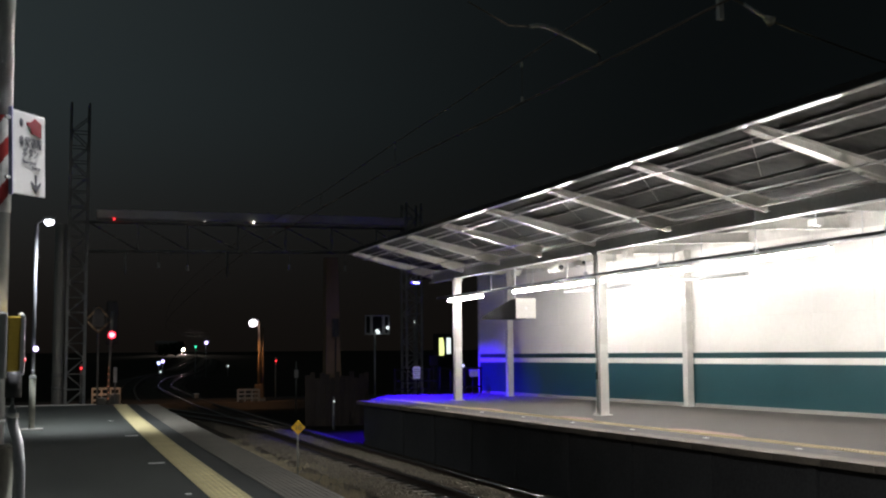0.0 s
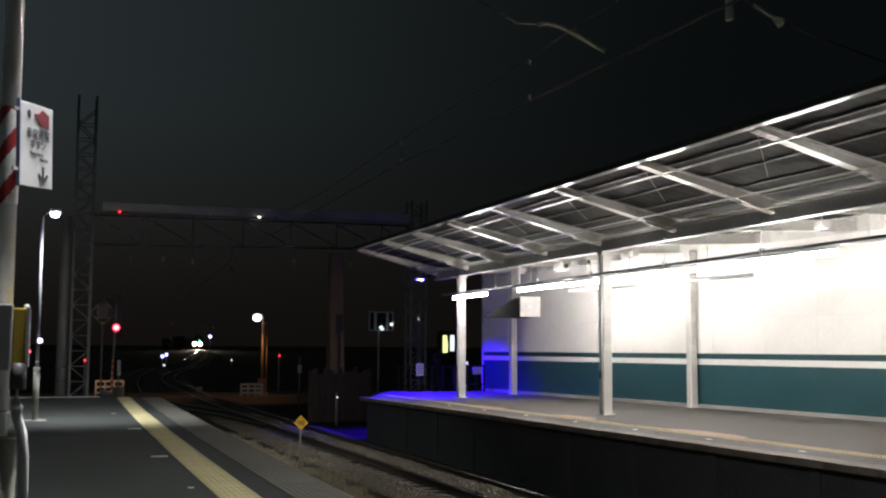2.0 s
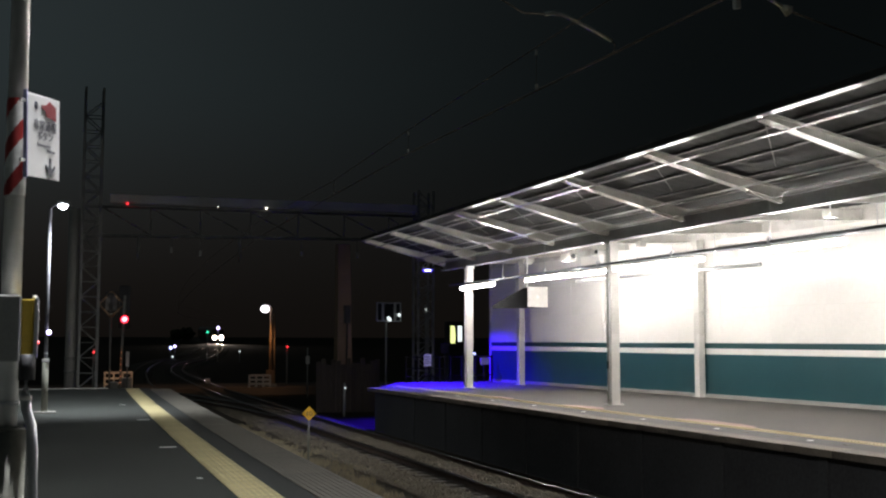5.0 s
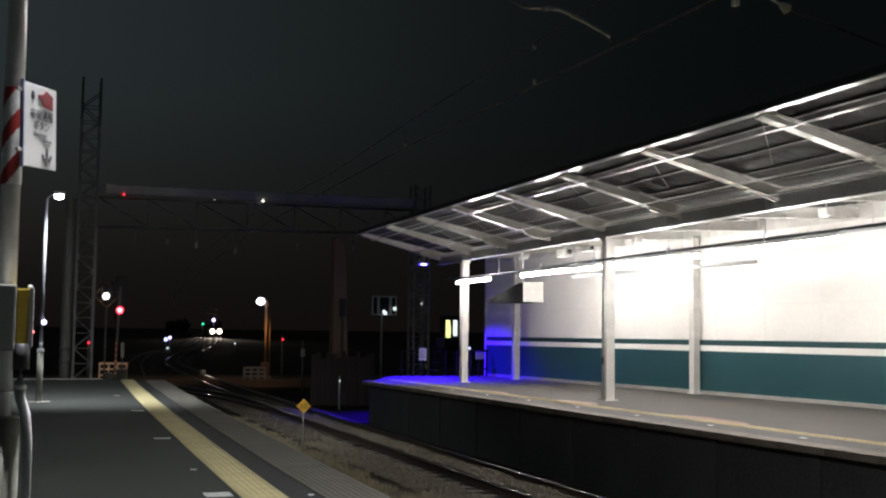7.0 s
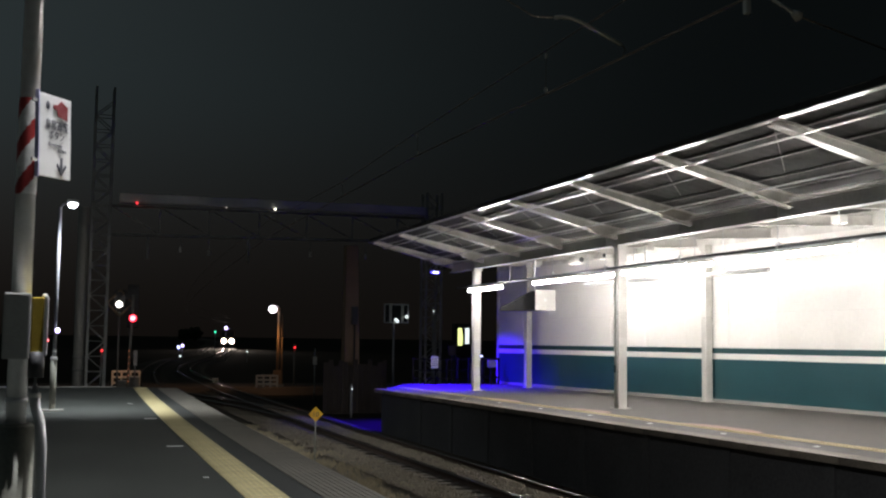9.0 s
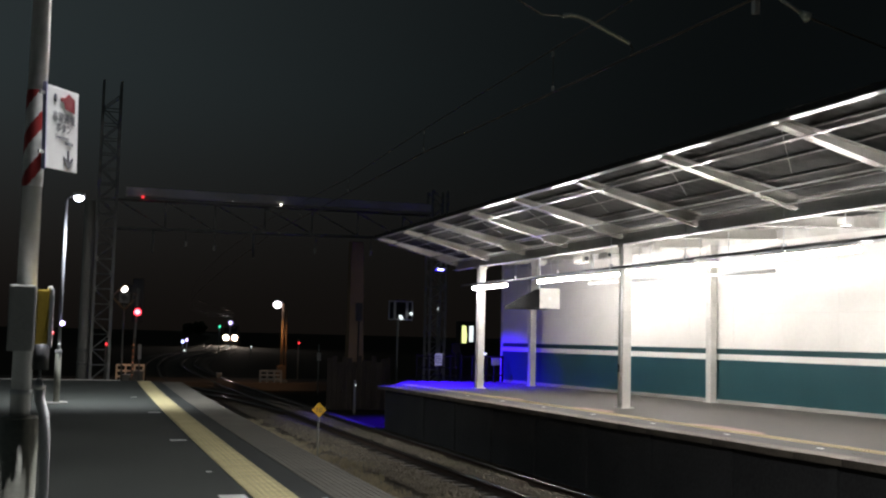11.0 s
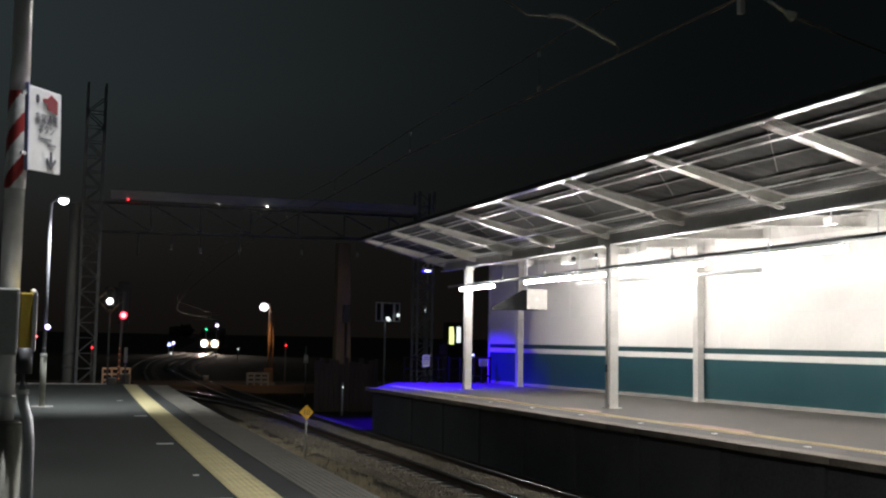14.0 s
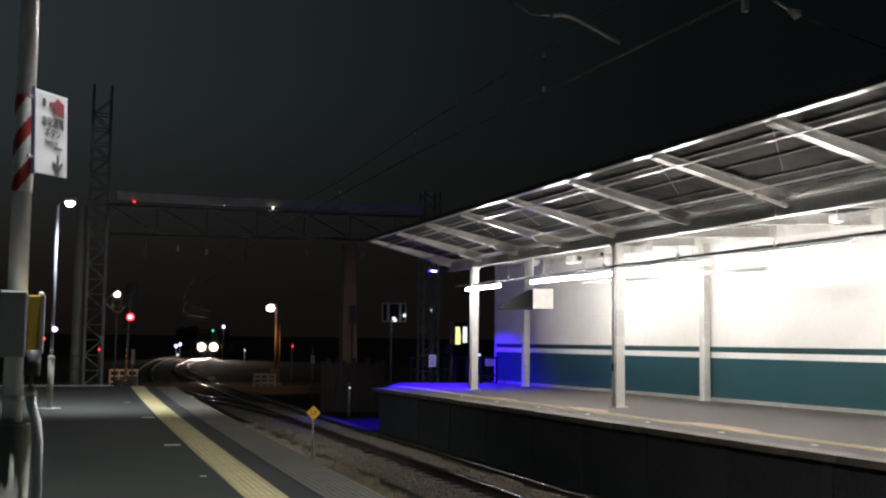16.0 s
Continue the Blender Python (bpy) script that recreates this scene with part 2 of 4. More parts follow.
def B():
    return bmesh.new()


def words(name, text, size, parent, m, material, label="", align="CENTER"):
    """Lettering as a thin mesh, from the built-in font."""
    cu = bpy.data.curves.new(name, "FONT")
    cu.body, cu.size, cu.align_x, cu.extrude = text, size, align, 0.0006
    tmp = bpy.data.objects.new(name, cu)
    scene.collection.objects.link(tmp)
    bpy.context.view_layer.update()
    me = bpy.data.meshes.new_from_object(tmp.evaluated_get(bpy.context.evaluated_depsgraph_get()))
    bpy.data.objects.remove(tmp)
    me.materials.clear()
    me.materials.append(material)
    ob = new(name, me)
    ob.parent = parent
    ob.matrix_basis = m
    return tagged(ob, label)


def lerp_line(pts, y):
    ys, xs = [p[1] for p in pts], [p[0] for p in pts]
    return float(np.interp(y, ys, xs))


# ---- setting: ground and tracks ----
MAIN = [(8, -40), (8, 0), (8, 25), (8.1, 40), (8.6, 65), (10.2, 95), (13.6, 121), (18.66, 145), (22.8, 167.5), (28.0, 197), (33.2, 230), (36.6, 254), (39.2, 280), (39.9, 305), (39.4, 335), (37, 380)]
SIDE = [(7.9, 38), (7.2, 45), (5.9, 53), (5.1, 60), (5.2, 67.6), (6.5, 87), (7.9, 102), (9.2, 113.5), (12.0, 134), (15.4, 151), (20.4, 175), (24.6, 200), (30.2, 235), (34.6, 262), (37.9, 285), (39.3, 310), (39.0, 340)]
RISE = [(-1.1, -60), (-1.1, 100), (-0.9, 145), (-0.72, 170), (-0.4, 197), (0.0, 228), (0.48, 254), (1.0, 283), (1.6, 315), (2.8, 400), (3.2, 700), (3.2, 2500)]


def rail_z(y):
    return lerp_line(RISE, y)


def smooth_path(pts, step):
    """Catmull-Rom through the plan points, at even steps of the way."""
    out = []
    p = [Vector((a, b, 0)) for a, b in pts]
    for i in range(len(p) - 1):
        a, b, c, d = p[max(i - 1, 0)], p[i], p[i + 1], p[min(i + 2, len(p) - 1)]
        k = max(2, int((c - b).length / step))
        for j in range(k):
            t = j / k
            out.append(0.5 * ((2 * b) + (c - a) * t + (2 * a - 5 * b + 4 * c - d) * t * t + (3 * b - a - 3 * c + d) * t ** 3))
    out.append(p[-1])
    return out


def ground():
    bm = B()
    ys = [-60, -20, 0, 10, 20, 30, 40, 50, 60, 70, 85, 100, 125, 145, 170, 197, 228, 254, 283, 315, 400, 700, 2500]
    xs = [-2500, -600, -150, -60, -20, -8, 0, 4, 8, 12, 20, 40, 80, 200, 700, 2500]
    grid = [[bm.verts.new((x, y, rail_z(y) - 0.34)) for x in xs] for y in ys]
    for r0, r1 in zip(grid, grid[1:]):
        for i in range(len(xs) - 1):
            bm.faces.new((r0[i], r0[i + 1], r1[i + 1], r1[i]))
    tagged(part("ground", bm, M_GROUND), "dark bare earth and gravel beside the tracks", "ground", kind="structure")


ground()


# the ballast heaps up between the rails and sinks beside them
BED = ((-2.5, -0.34), (-1.75, -0.18), (-0.95, -0.14), (-0.66, -0.21), (-0.42, -0.21), (-0.3, -0.105), (0.3, -0.105), (0.42, -0.21), (0.66, -0.21), (0.95, -0.14), (1.4, -0.18), (1.75, -0.34))


def track(name, pts, label):
    """Ballast bed, sleepers and two rails along a plan line."""
    way = smooth_path(pts, 1.2)
    root = thing(name, (0, 0, 0), label, "railway track", kind="structure")
    bm = B()
    prev = None
    for i, p in enumerate(way):
        d = (way[min(i + 1, len(way) - 1)] - way[max(i - 1, 0)]).normalized()
        s = Vector((d.y, -d.x, 0))
        z = rail_z(p.y)
        row = [bm.verts.new(p + s * o + Vector((0, 0, z + h))) for o, h in BED]
        if prev:
            for a in range(len(BED) - 1):
                bm.faces.new((prev[a], prev[a + 1], row[a + 1], row[a]))
        prev = row
    part("ballast_bed", bm, M_BALLAST, root)
    sleepers = B()
    for i, p in enumerate(way):
        if p.y > 95:
            break
        d = (way[min(i + 1, len(way) - 1)] - way[max(i - 1, 0)]).normalized()
        s = Vector((d.y, -d.x, 0))
        for k in (0, 1):
            c = p + d * 0.6 * k
            z = rail_z(c.y)
            v = [bm2 for bm2 in (sleepers.verts.new(c + s * a + d * b + Vector((0, 0, z + h))) for a in (-1.0, 1.0) for b in (-0.11, 0.11) for h in (-0.24, -0.125))]
            for f in ((0, 1, 3, 2), (4, 6, 7, 5), (0, 4, 5, 1), (2, 3, 7, 6), (1, 5, 7, 3)):
                sleepers.faces.new([v[q] for q in f])
    part("sleepers", sleepers, M_SLEEPER, root, kind="stuff")
    for side in (-1, 1):
        web, head = B(), B()
        for bm, prof in ((web, [(-0.06, -0.14), (-0.012, -0.115), (-0.012, -0.04), (-0.034, -0.035), (-0.034, -0.008), (0.034, -0.008), (0.034, -0.035), (0.012, -0.04), (0.012, -0.115), (0.06, -0.14)]),
                         (head, [(-0.033, -0.009), (-0.028, -0.003), (-0.012, 0.0), (0.012, 0.0), (0.028, -0.003), (0.033, -0.009)])):
            prev = None
            for i, p in enumerate(way):
                d = (way[min(i + 1, len(way) - 1)] - way[max(i - 1, 0)]).normalized()
                s = Vector((d.y, -d.x, 0))
                z = rail_z(p.y)
                row = [bm.verts.new(p + s * (side * 0.5335 + a) + Vector((0, 0, z + h))) for a, h in prof]
                if prev:
                    for a in range(len(prof) - 1):
                        f = bm.faces.new((prev[a], prev[a + 1], row[a + 1], row[a]))
                        f.smooth = True
                prev = row
        rail = part("rail", web, M_RAIL_SIDE, root)
        part("rail_head", head, M_RAIL_TOP, rail, "polished steel running surface")
    return way


main_way = track("track_main", MAIN, "single railway track on stone ballast with rusty rails")
track("track_side", SIDE, "second railway track joining the first before the crossing")


def stones():
    """Loose ballast and dry weeds on the verge beside the track."""
    rng = random.Random(4)
    verts, faces = [], []
    for _ in range(38000):
        y = 9 + 36 * rng.random() ** 1.3
        x = rng.uniform(4.3, 7.1) if rng.random() < 0.8 else rng.uniform(7.72, 8.28)
        r = rng.uniform(0.018, 0.045)
        z = -1.42 + 0.1 * min(1, max(0, x - 4.6) / 2) + 0.05 * noise.noise((x * 1.3, y * 1.3, 0)) + (0.08 if x > 6.2 else 0) + (0.075 if x > 7.5 else 0)
        k = len(verts)
        a = rng.random() * 6.28
        for j in range(4):
            verts.append((x + r * math.cos(a + j * 1.57), y + r * math.sin(a + j * 1.57) * rng.uniform(0.7, 1.2), z + rng.uniform(-0.01, 0.015)))
        verts.append((x + rng.uniform(-0.3, 0.3) * r, y + rng.uniform(-0.3, 0.3) * r, z + r * rng.uniform(0.7, 1.3)))
        faces += [(k, k + 1, k + 4), (k + 1, k + 2, k + 4), (k + 2, k + 3, k + 4), (k + 3, k, k + 4)]
    me = bpy.data.meshes.new("loose_ballast")
    me.from_pydata(verts, [], faces)
    me.materials.append(M_STONE)
    tagged(new("loose_ballast", me), "loose grey-brown ballast stones beside the track", "gravel", kind="stuff")
    verts, faces = [], []
    for _ in range(7500):
        y = 12 + 24 * rng.random()
        x = 4.6 + 1.9 * rng.random() ** 0.8
        if noise.noise((x * 1.7, y * 1.1, 3)) < 0.0:
            continue
        for _b in range(3):
            a, h, w = rng.random() * 6.28, rng.uniform(0.04, 0.2), rng.uniform(0.008, 0.018)
            bx, by = x + rng.uniform(-0.05, 0.05), y + rng.uniform(-0.05, 0.05)
            k = len(verts)
            lx, ly = math.cos(a) * h * 0.4, math.sin(a) * h * 0.4
            verts += [(bx - w, by, -1.42), (bx + w, by, -1.42), (bx + lx, by + ly, -1.36 + h)]
            faces.append((k, k + 1, k + 2))
    me = bpy.data.meshes.new("dry_weeds")
    me.from_pydata(verts, [], faces)
    me.materials.append(M_WEED)
    tagged(new("dry_weeds", me), "dry weeds growing in the ballast verge", "weeds", kind="stuff")


stones()


# ---- setting: left platform ----
def curve(y):
    return 0.00045 * y * y


LEFT_END = 35.0


def left_platform():
    root = thing("platform_left", (0, 0, 0), "dark asphalt railway platform with yellow tactile line and pale edge", "platform", kind="structure")
    ys = [-8 + i * (LEFT_END + 8) / 22 for i in range(23)]

    def strip(name, a, b, material, top, thick, label=""):
        bm = B()
        prev = None
        for y in ys:
            c = curve(max(y, 0))
            row = [bm.verts.new(v) for v in ((a + (c if a > -3 else 0), y, top - thick), (a + (c if a > -3 else 0), y, top), (b + c, y, top), (b + c, y, top - thick))]
            if prev:
                for i in range(4):
                    bm.faces.new((prev[i], prev[(i + 1) % 4], row[(i + 1) % 4], row[i]))
            else:
                bm.faces.new(row)
            prev = row
        bm.faces.new(prev[::-1])
        return part(name, bm, material, root, label)

    strip("walking_surface", -4.5, 1.676, M_ASPHALT, 0.0, 1.4, "dark grey asphalt")
    strip("edge_strip", 2.084, 2.38, M_ASPHALT_DARK, -0.002, 1.4, "darker asphalt strip")
    strip("strip_bed", 1.676, 2.084, M_ASPHALT_DARK, -0.02, 1.3)
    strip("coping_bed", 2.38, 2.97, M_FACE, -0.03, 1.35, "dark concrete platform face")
    # tactile tiles with raised domes
    bm = B()
    box(bm, -0.198, 0.198, -0.147, 0.147, -0.02, 0.004)
    for i in range(5):
        for j in range(5):
            x, y = -0.12 + i * 0.06, -0.115 + j * 0.0575
            v = [bm.verts.new((x + a, y + b, 0.004)) for a, b in ((-0.013, -0.013), (0.013, -0.013), (0.013, 0.013), (-0.013, 0.013))]
            t = [bm.verts.new((x + a, y + b, 0.009)) for a, b in ((-0.008, -0.008), (0.008, -0.008), (0.008, 0.008), (-0.008, 0.008))]
            for q in range(4):
                bm.faces.new((v[q], v[(q + 1) % 4], t[(q + 1) % 4], t[q]))
            bm.faces.new(t)
    tile_mesh = mesh_of("tactile_tile", bm, M_YELLOW)
    y = 6.0
    while y < LEFT_END - 0.15:
        ob = new("tactile_tile", tile_mesh)
        ob.parent = root
        ob.matrix_basis = pose(1.88 + curve(y), y, 0, 0, 0, -math.degrees(0.0009 * y))
        y += 0.3
    # grooved coping blocks
    bm = B()
    for k in range(9):
        x0 = -0.285 + k * 0.064
        for q in range(7):
            y0 = -0.297 + q * 0.0852
            box(bm, x0, x0 + 0.05, y0, y0 + 0.071, -0.03, 0.006)
    box(bm, -0.285, 0.285, -0.297, 0.297, -0.1, -0.003)
    cope = mesh_of("coping_block", bm, M_EDGE)
    y = 6.0
    while y < LEFT_END - 0.3:
        ob = new("coping_block", cope)
        ob.parent = root
        ob.matrix_basis = pose(2.675 + curve(y), y, 0, 0, 0, -math.degrees(0.0009 * y))
        y += 0.6
    # painted boarding marks
    for x, y, w, d in ((1.66, 26.3, 0.12, 0.08), (1.73, 21.3, 0.22, 0.16), (1.63, 15.8, 0.22, 0.14), (1.6, 12.2, 0.06, 0.08), (1.58, 10.3, 0.24, 0.26)):
        bm = B()
        box(bm, -w / 2, w / 2, -d / 2, d / 2, 0.001, 0.005)
        ob = part("painted_mark", bm, M_PAINT, root)
        ob.matrix_basis = pose(x - 0.03, y, 0)
    bm = B()
    rod(bm, (2.35, 10.07, -0.002), (2.35, 10.07, 0.006), 0.03, n=14)
    part("stud", bm, M_PAINT, root, "small white stud")
    # kerb at the end
    bm = B()
    box(bm, -4.5, 1.2 + curve(35), LEFT_END, LEFT_END + 0.16, -1.4, 0.03, 0.01)
    part("end_kerb", bm, M_CONC, root, "low concrete kerb at the platform end")


left_platform()


# ---- setting: right platform ----
RIGHT_END = 37.6
EDGE_TILT = 0.026


def edge_x(y):
    """The track-side edge of the canopy platform in plan."""
    return 10.25 - EDGE_TILT * y


EDGE_TURN = math.degrees(math.atan(EDGE_TILT))
EDGE_END = 33.2


def wall_x(y):
    return 18.61 - 0.0906 * y


def right_platform():
    root = thing("platform_right", (0, 0, 0), "pale concrete railway platform with yellow tactile line under a canopy", "platform", kind="structure")
    bm = B()
    outline = [(edge_x(-12) + 0.42, -12), (20.5, -12), (wall_x(RIGHT_END) + 0.6, RIGHT_END), (11.6, RIGHT_END), (edge_x(EDGE_END) + 0.42, EDGE_END + 0.4)]
    prism(bm, outline, "z", -1.44, 0.0)
    part("walking_surface", bm, M_PLATFORM, root, "worn grey concrete paving")
    bm = B()
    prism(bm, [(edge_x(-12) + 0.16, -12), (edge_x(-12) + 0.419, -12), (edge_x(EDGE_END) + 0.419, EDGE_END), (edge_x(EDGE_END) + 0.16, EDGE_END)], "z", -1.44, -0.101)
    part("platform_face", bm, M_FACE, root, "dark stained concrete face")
    bm = B()
    box(bm, -0.16, 0.258, -0.496, 0.496, -0.1, 0.003, 0.006)
    cope = mesh_of("coping_block", bm, M_EDGE_R)
    y = -6.0
    while y < EDGE_END:
        ob = new("coping_block", cope)
        ob.parent = root
        ob.matrix_basis = pose(edge_x(y) + 0.16, y, random.uniform(-0.003, 0.003), 0, 0, EDGE_TURN)
        y += 1.0
    bm = B()
    box(bm, -0.148, 0.148, -0.148, 0.148, -0.01, 0.006, 0.003)
    for i in range(4):
        for j in range(4):
            x, y = -0.105 + i * 0.07, -0.105 + j * 0.07
            box(bm, x - 0.012, x + 0.012, y - 0.012, y + 0.012, 0.006, 0.011)
    tile = mesh_of("tactile_tile", bm, M_YELLOW_R)
    y = 6.0
    while y < 34.6:
        ob = new("tactile_tile", tile)
        ob.parent = root
        ob.matrix_basis = pose(edge_x(y) + 1.27, y, 0, 0, 0, EDGE_TURN)
        y += 0.3
    for k in range(26):
        bm = B()
        box(bm, -0.035, 0.035, -0.05, 0.05, 0.0, 0.005)
        ob = part("painted_mark", bm, M_EDGE_R if k % 3 else M_PAINT, root)
        ob.matrix_basis = pose(edge_x(9.2 + k * 0.78) + 0.78, 9.2 + k * 0.78, 0, 0, 0, EDGE_TURN)
    for x, y, w, d in ((11.3, 17.3, 0.3, 1.2), (11.25, 22.4, 0.25, 0.9), (11.0, 26.8, 0.25, 1.0)):
        bm = B()
        n = 14
        bm.faces.new([bm.verts.new((w * math.cos(6.283 * i / n) * (0.8 + 0.3 * random.random()), d * math.sin(6.283 * i / n) * (0.8 + 0.3 * random.random()), 0.004)) for i in range(n)])
        ob = part("paint_stain", bm, M_STAIN, root, "faded reddish paint patch")
        ob.matrix_basis = pose(x, y, 0)
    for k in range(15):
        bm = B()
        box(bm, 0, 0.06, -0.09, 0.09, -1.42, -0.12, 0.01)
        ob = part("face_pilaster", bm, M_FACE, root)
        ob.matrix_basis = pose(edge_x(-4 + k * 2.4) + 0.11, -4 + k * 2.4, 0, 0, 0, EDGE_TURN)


M_STAIN = mat("faded_red_paint", (0.4, 0.2, 0.15), 0.7, vary=0.3, scale=5, tint=(0.27, 0.24, 0.22))
right_platform()

ANG = math.degrees(math.atan(0.0906))
WALL_LEN = 52.0


def wall():
    """The long platform wall: white enamel panels over a teal dado with two stripes."""
    root = thing("wall_platform", (wall_x(RIGHT_END), RIGHT_END, 0), "long white and teal panelled platform wall", "wall", kind="structure", turn=ANG)
    # local: y runs towards the camera end (negative), x to the back
    bands = [("wall_base", 0.0, 0.09, M_CONC, -0.06, "pale concrete base"), ("dado", 0.09, 1.12, M_TEAL, 0.0, "teal painted dado"), ("white_stripe", 1.12, 1.27, M_WHITE, 0.0, "white stripe"), ("dark_stripe", 1.27, 1.41, M_TEAL_DARK, 0.0, "dark teal stripe")]
    for name, z0, z1, material, off, label in bands:
        bm = B()
        box(bm, off, 0.25, -WALL_LEN, 0, z0, z1)
        part(name, bm, material, root, label)
    bm = B()
    box(bm, 0.012, 0.25, -WALL_LEN, 0, 1.41, 4.5)
    part("wall_backing", bm, M_STEEL, root)
    bm = B()
    box(bm, 0.0, 0.011, -0.923, 0.923, -0.4465, 0.4465, 0.002)
    panel = mesh_of("wall_panel", bm, M_WHITE)
    for k in range(28):
        for j in range(3):
            ob = new("wall_panel", panel)
            ob.parent = root
            ob.matrix_basis = pose(random.uniform(-0.001, 0.001), -0.926 - k * 1.851, 1.41 + 0.448 + j * 0.896, 0, 0, random.uniform(-0.12, 0.12))
    bm = B()
    box(bm, -0.02, 0.26, 0.0, 0.12, 0, 4.5, 0.01)
    part("end_post", bm, M_STEEL, root)


wall()


# ---- canopy ----
COL_Y = [-5.6, 3.8, 13.25, 22.95, 32.3]
X_COL = 12.3
RAFTER_Y = [-2.95, 0.3, 3.55, 6.8, 10.05, 13.3, 16.55, 19.8, 23.05, 26.0, 28.8, 31.6, 34.4]
X_OUT = 9.55


def i_beam(bm, a, b, depth, flange, t=0.012, end=None):
    """A steel beam from a to b, its top on that line; end: its depth at b."""
    a, b = Vector(a), Vector(b)
    d = (b - a).normalized()
    side = d.cross(Vector((0, 0, 1))).normalized()
    up = side.cross(d).normalized()
    def prof(h):
        return [(-flange / 2, 0), (flange / 2, 0), (flange / 2, -t), (t / 2, -t), (t / 2, -h + t), (flange / 2, -h + t), (flange / 2, -h), (-flange / 2, -h), (-flange / 2, -h + t), (-t / 2, -h + t), (-t / 2, -t), (-flange / 2, -t)]
    r0 = [bm.verts.new(a + side * p + up * q) for p, q in prof(depth)]
    r1 = [bm.verts.new(b + side * p + up * q) for p, q in prof(end or depth)]
    k = 12
    for i in range(k):
        bm.faces.new((r0[i], r0[(i + 1) % k], r1[(i + 1) % k], r1[i]))
    bm.faces.new(r0)
    bm.faces.new(r1[::-1])
    return bm


def canopy():
    root = thing("canopy", (0, 0, 0), "white steel platform canopy with dark corrugated roof sheets", "canopy", kind="structure")
    z_out, z_mid = 4.72, 4.16
    bm = B()
    i_beam(bm, (X_COL, -6, 4.1), (X_COL, 34.6, 4.1), 0.33, 0.2, 0.016)
    part("girder", bm, M_GIRDER, root, "long grey steel girder")
    for y in RAFTER_Y:
        bm = B()
        i_beam(bm, (X_COL, y, z_mid), (X_OUT, y, z_out), 0.24, 0.2, 0.012, 0.11)
        part("rafter", bm, M_STEEL, root)
        bm = B()
        i_beam(bm, (X_COL, y, z_mid), (wall_x(y) - 0.02, y, 4.36), 0.23, 0.2)
        part("rafter", bm, M_STEEL, root)
        bm = B()
        prism(bm, [(X_COL - 0.08, 3.9), (X_COL - 0.75, 4.06), (X_COL - 0.75, 4.12), (X_COL - 0.08, 4.02)], "y", y - 0.05, y + 0.05)
        part("haunch_plate", bm, M_STEEL, root)
    for x in (10.15, 10.9, 11.6, 12.1):
        z = z_out + (z_mid - z_out) * (x - X_OUT) / (X_COL - X_OUT)
        bm = B()
        box(bm, x - 0.035, x + 0.035, -6, 34.7, z + 0.058, z + 0.08)
        part("purlin", bm, M_PURLIN, root)
    for i in range(5):
        x = X_COL + 0.55 + i * 0.72
        z = z_mid + 0.2 * (x - X_COL) / 4.2
        y1 = min(34.7, (18.5 - x) / 0.0906)
        bm = B()
        box(bm, x - 0.035, x + 0.035, -6, y1, z + 0.058, z + 0.08)
        part("purlin", bm, M_PURLIN, root)
    # fascia coloured dark in place of the shade on its outer face
    bm = B()
    box(bm, X_OUT - 0.09, X_OUT - 0.005, -6, 34.75, z_out - 0.03, z_out + 0.06, 0.006)
    part("fascia", bm, M_ROOF, root, "edge fascia board coloured dark as if unlit")
    bm = B()
    prism(bm, [(X_OUT - 0.095, z_out - 0.036), (X_OUT, z_out - 0.05), (X_OUT, z_out - 0.064), (X_OUT - 0.095, z_out - 0.05)], "y", -6, 34.75)
    part("gutter_lip", bm, M_LIP, root, "glossy white gutter lip")
    # corrugated sheet, outer and inner slope
    for x0, zz0, x1, zz1, name in ((X_OUT - 0.02, z_out + 0.085, X_COL, z_mid + 0.085, "roof_sheet"), (X_COL, z_mid + 0.085, 18.0, z_mid + 0.36, "roof_sheet")):
        bm = B()
        prev = None
        n = 270
        for i in range(n + 1):
            y = -6 + 40.75 * i / n
            h = 0.014 if i % 2 else 0.0
            row = [bm.verts.new((x0, y, zz0 + h)), bm.verts.new((x1, y, zz1 + h))]
            if prev:
                bm.faces.new((prev[0], prev[1], row[1], row[0]))
            prev = row
        part(name, bm, M_ROOF, root, "dark corrugated sheet")
    for y in RAFTER_Y[2:-1]:
        bm = B()
        rod(bm, (X_OUT + 0.1, y + 0.1, z_out - 0.12), (11.3, y + 2.1, 4.36), 0.007, n=6)
        part("tie_rod", bm, M_DARKSTEEL, root)
    # slim enamelled angle rails fixed under the rafters, lying in the slope of the roof
    slope = (z_mid - z_out) / (X_COL - X_OUT)
    for x, w in ((9.97, 0.05), (11.35, 0.055), (11.98, 0.05)):
        f = (x - X_OUT) / (X_COL - X_OUT)
        z = z_out + slope * (x - X_OUT) - (0.11 + 0.13 * f) - 0.004
        bm = B()
        prism(bm, [(x - w / 2, z - slope * w / 2), (x + w / 2, z + slope * w / 2), (x + w / 2, z + slope * w / 2 - 0.012), (x - w / 2, z - slope * w / 2 - 0.012)], "y", -6, 34.7)
        part("angle_rail", bm, M_LIP, root, "slim glossy white angle rail")
    return root


canopy()


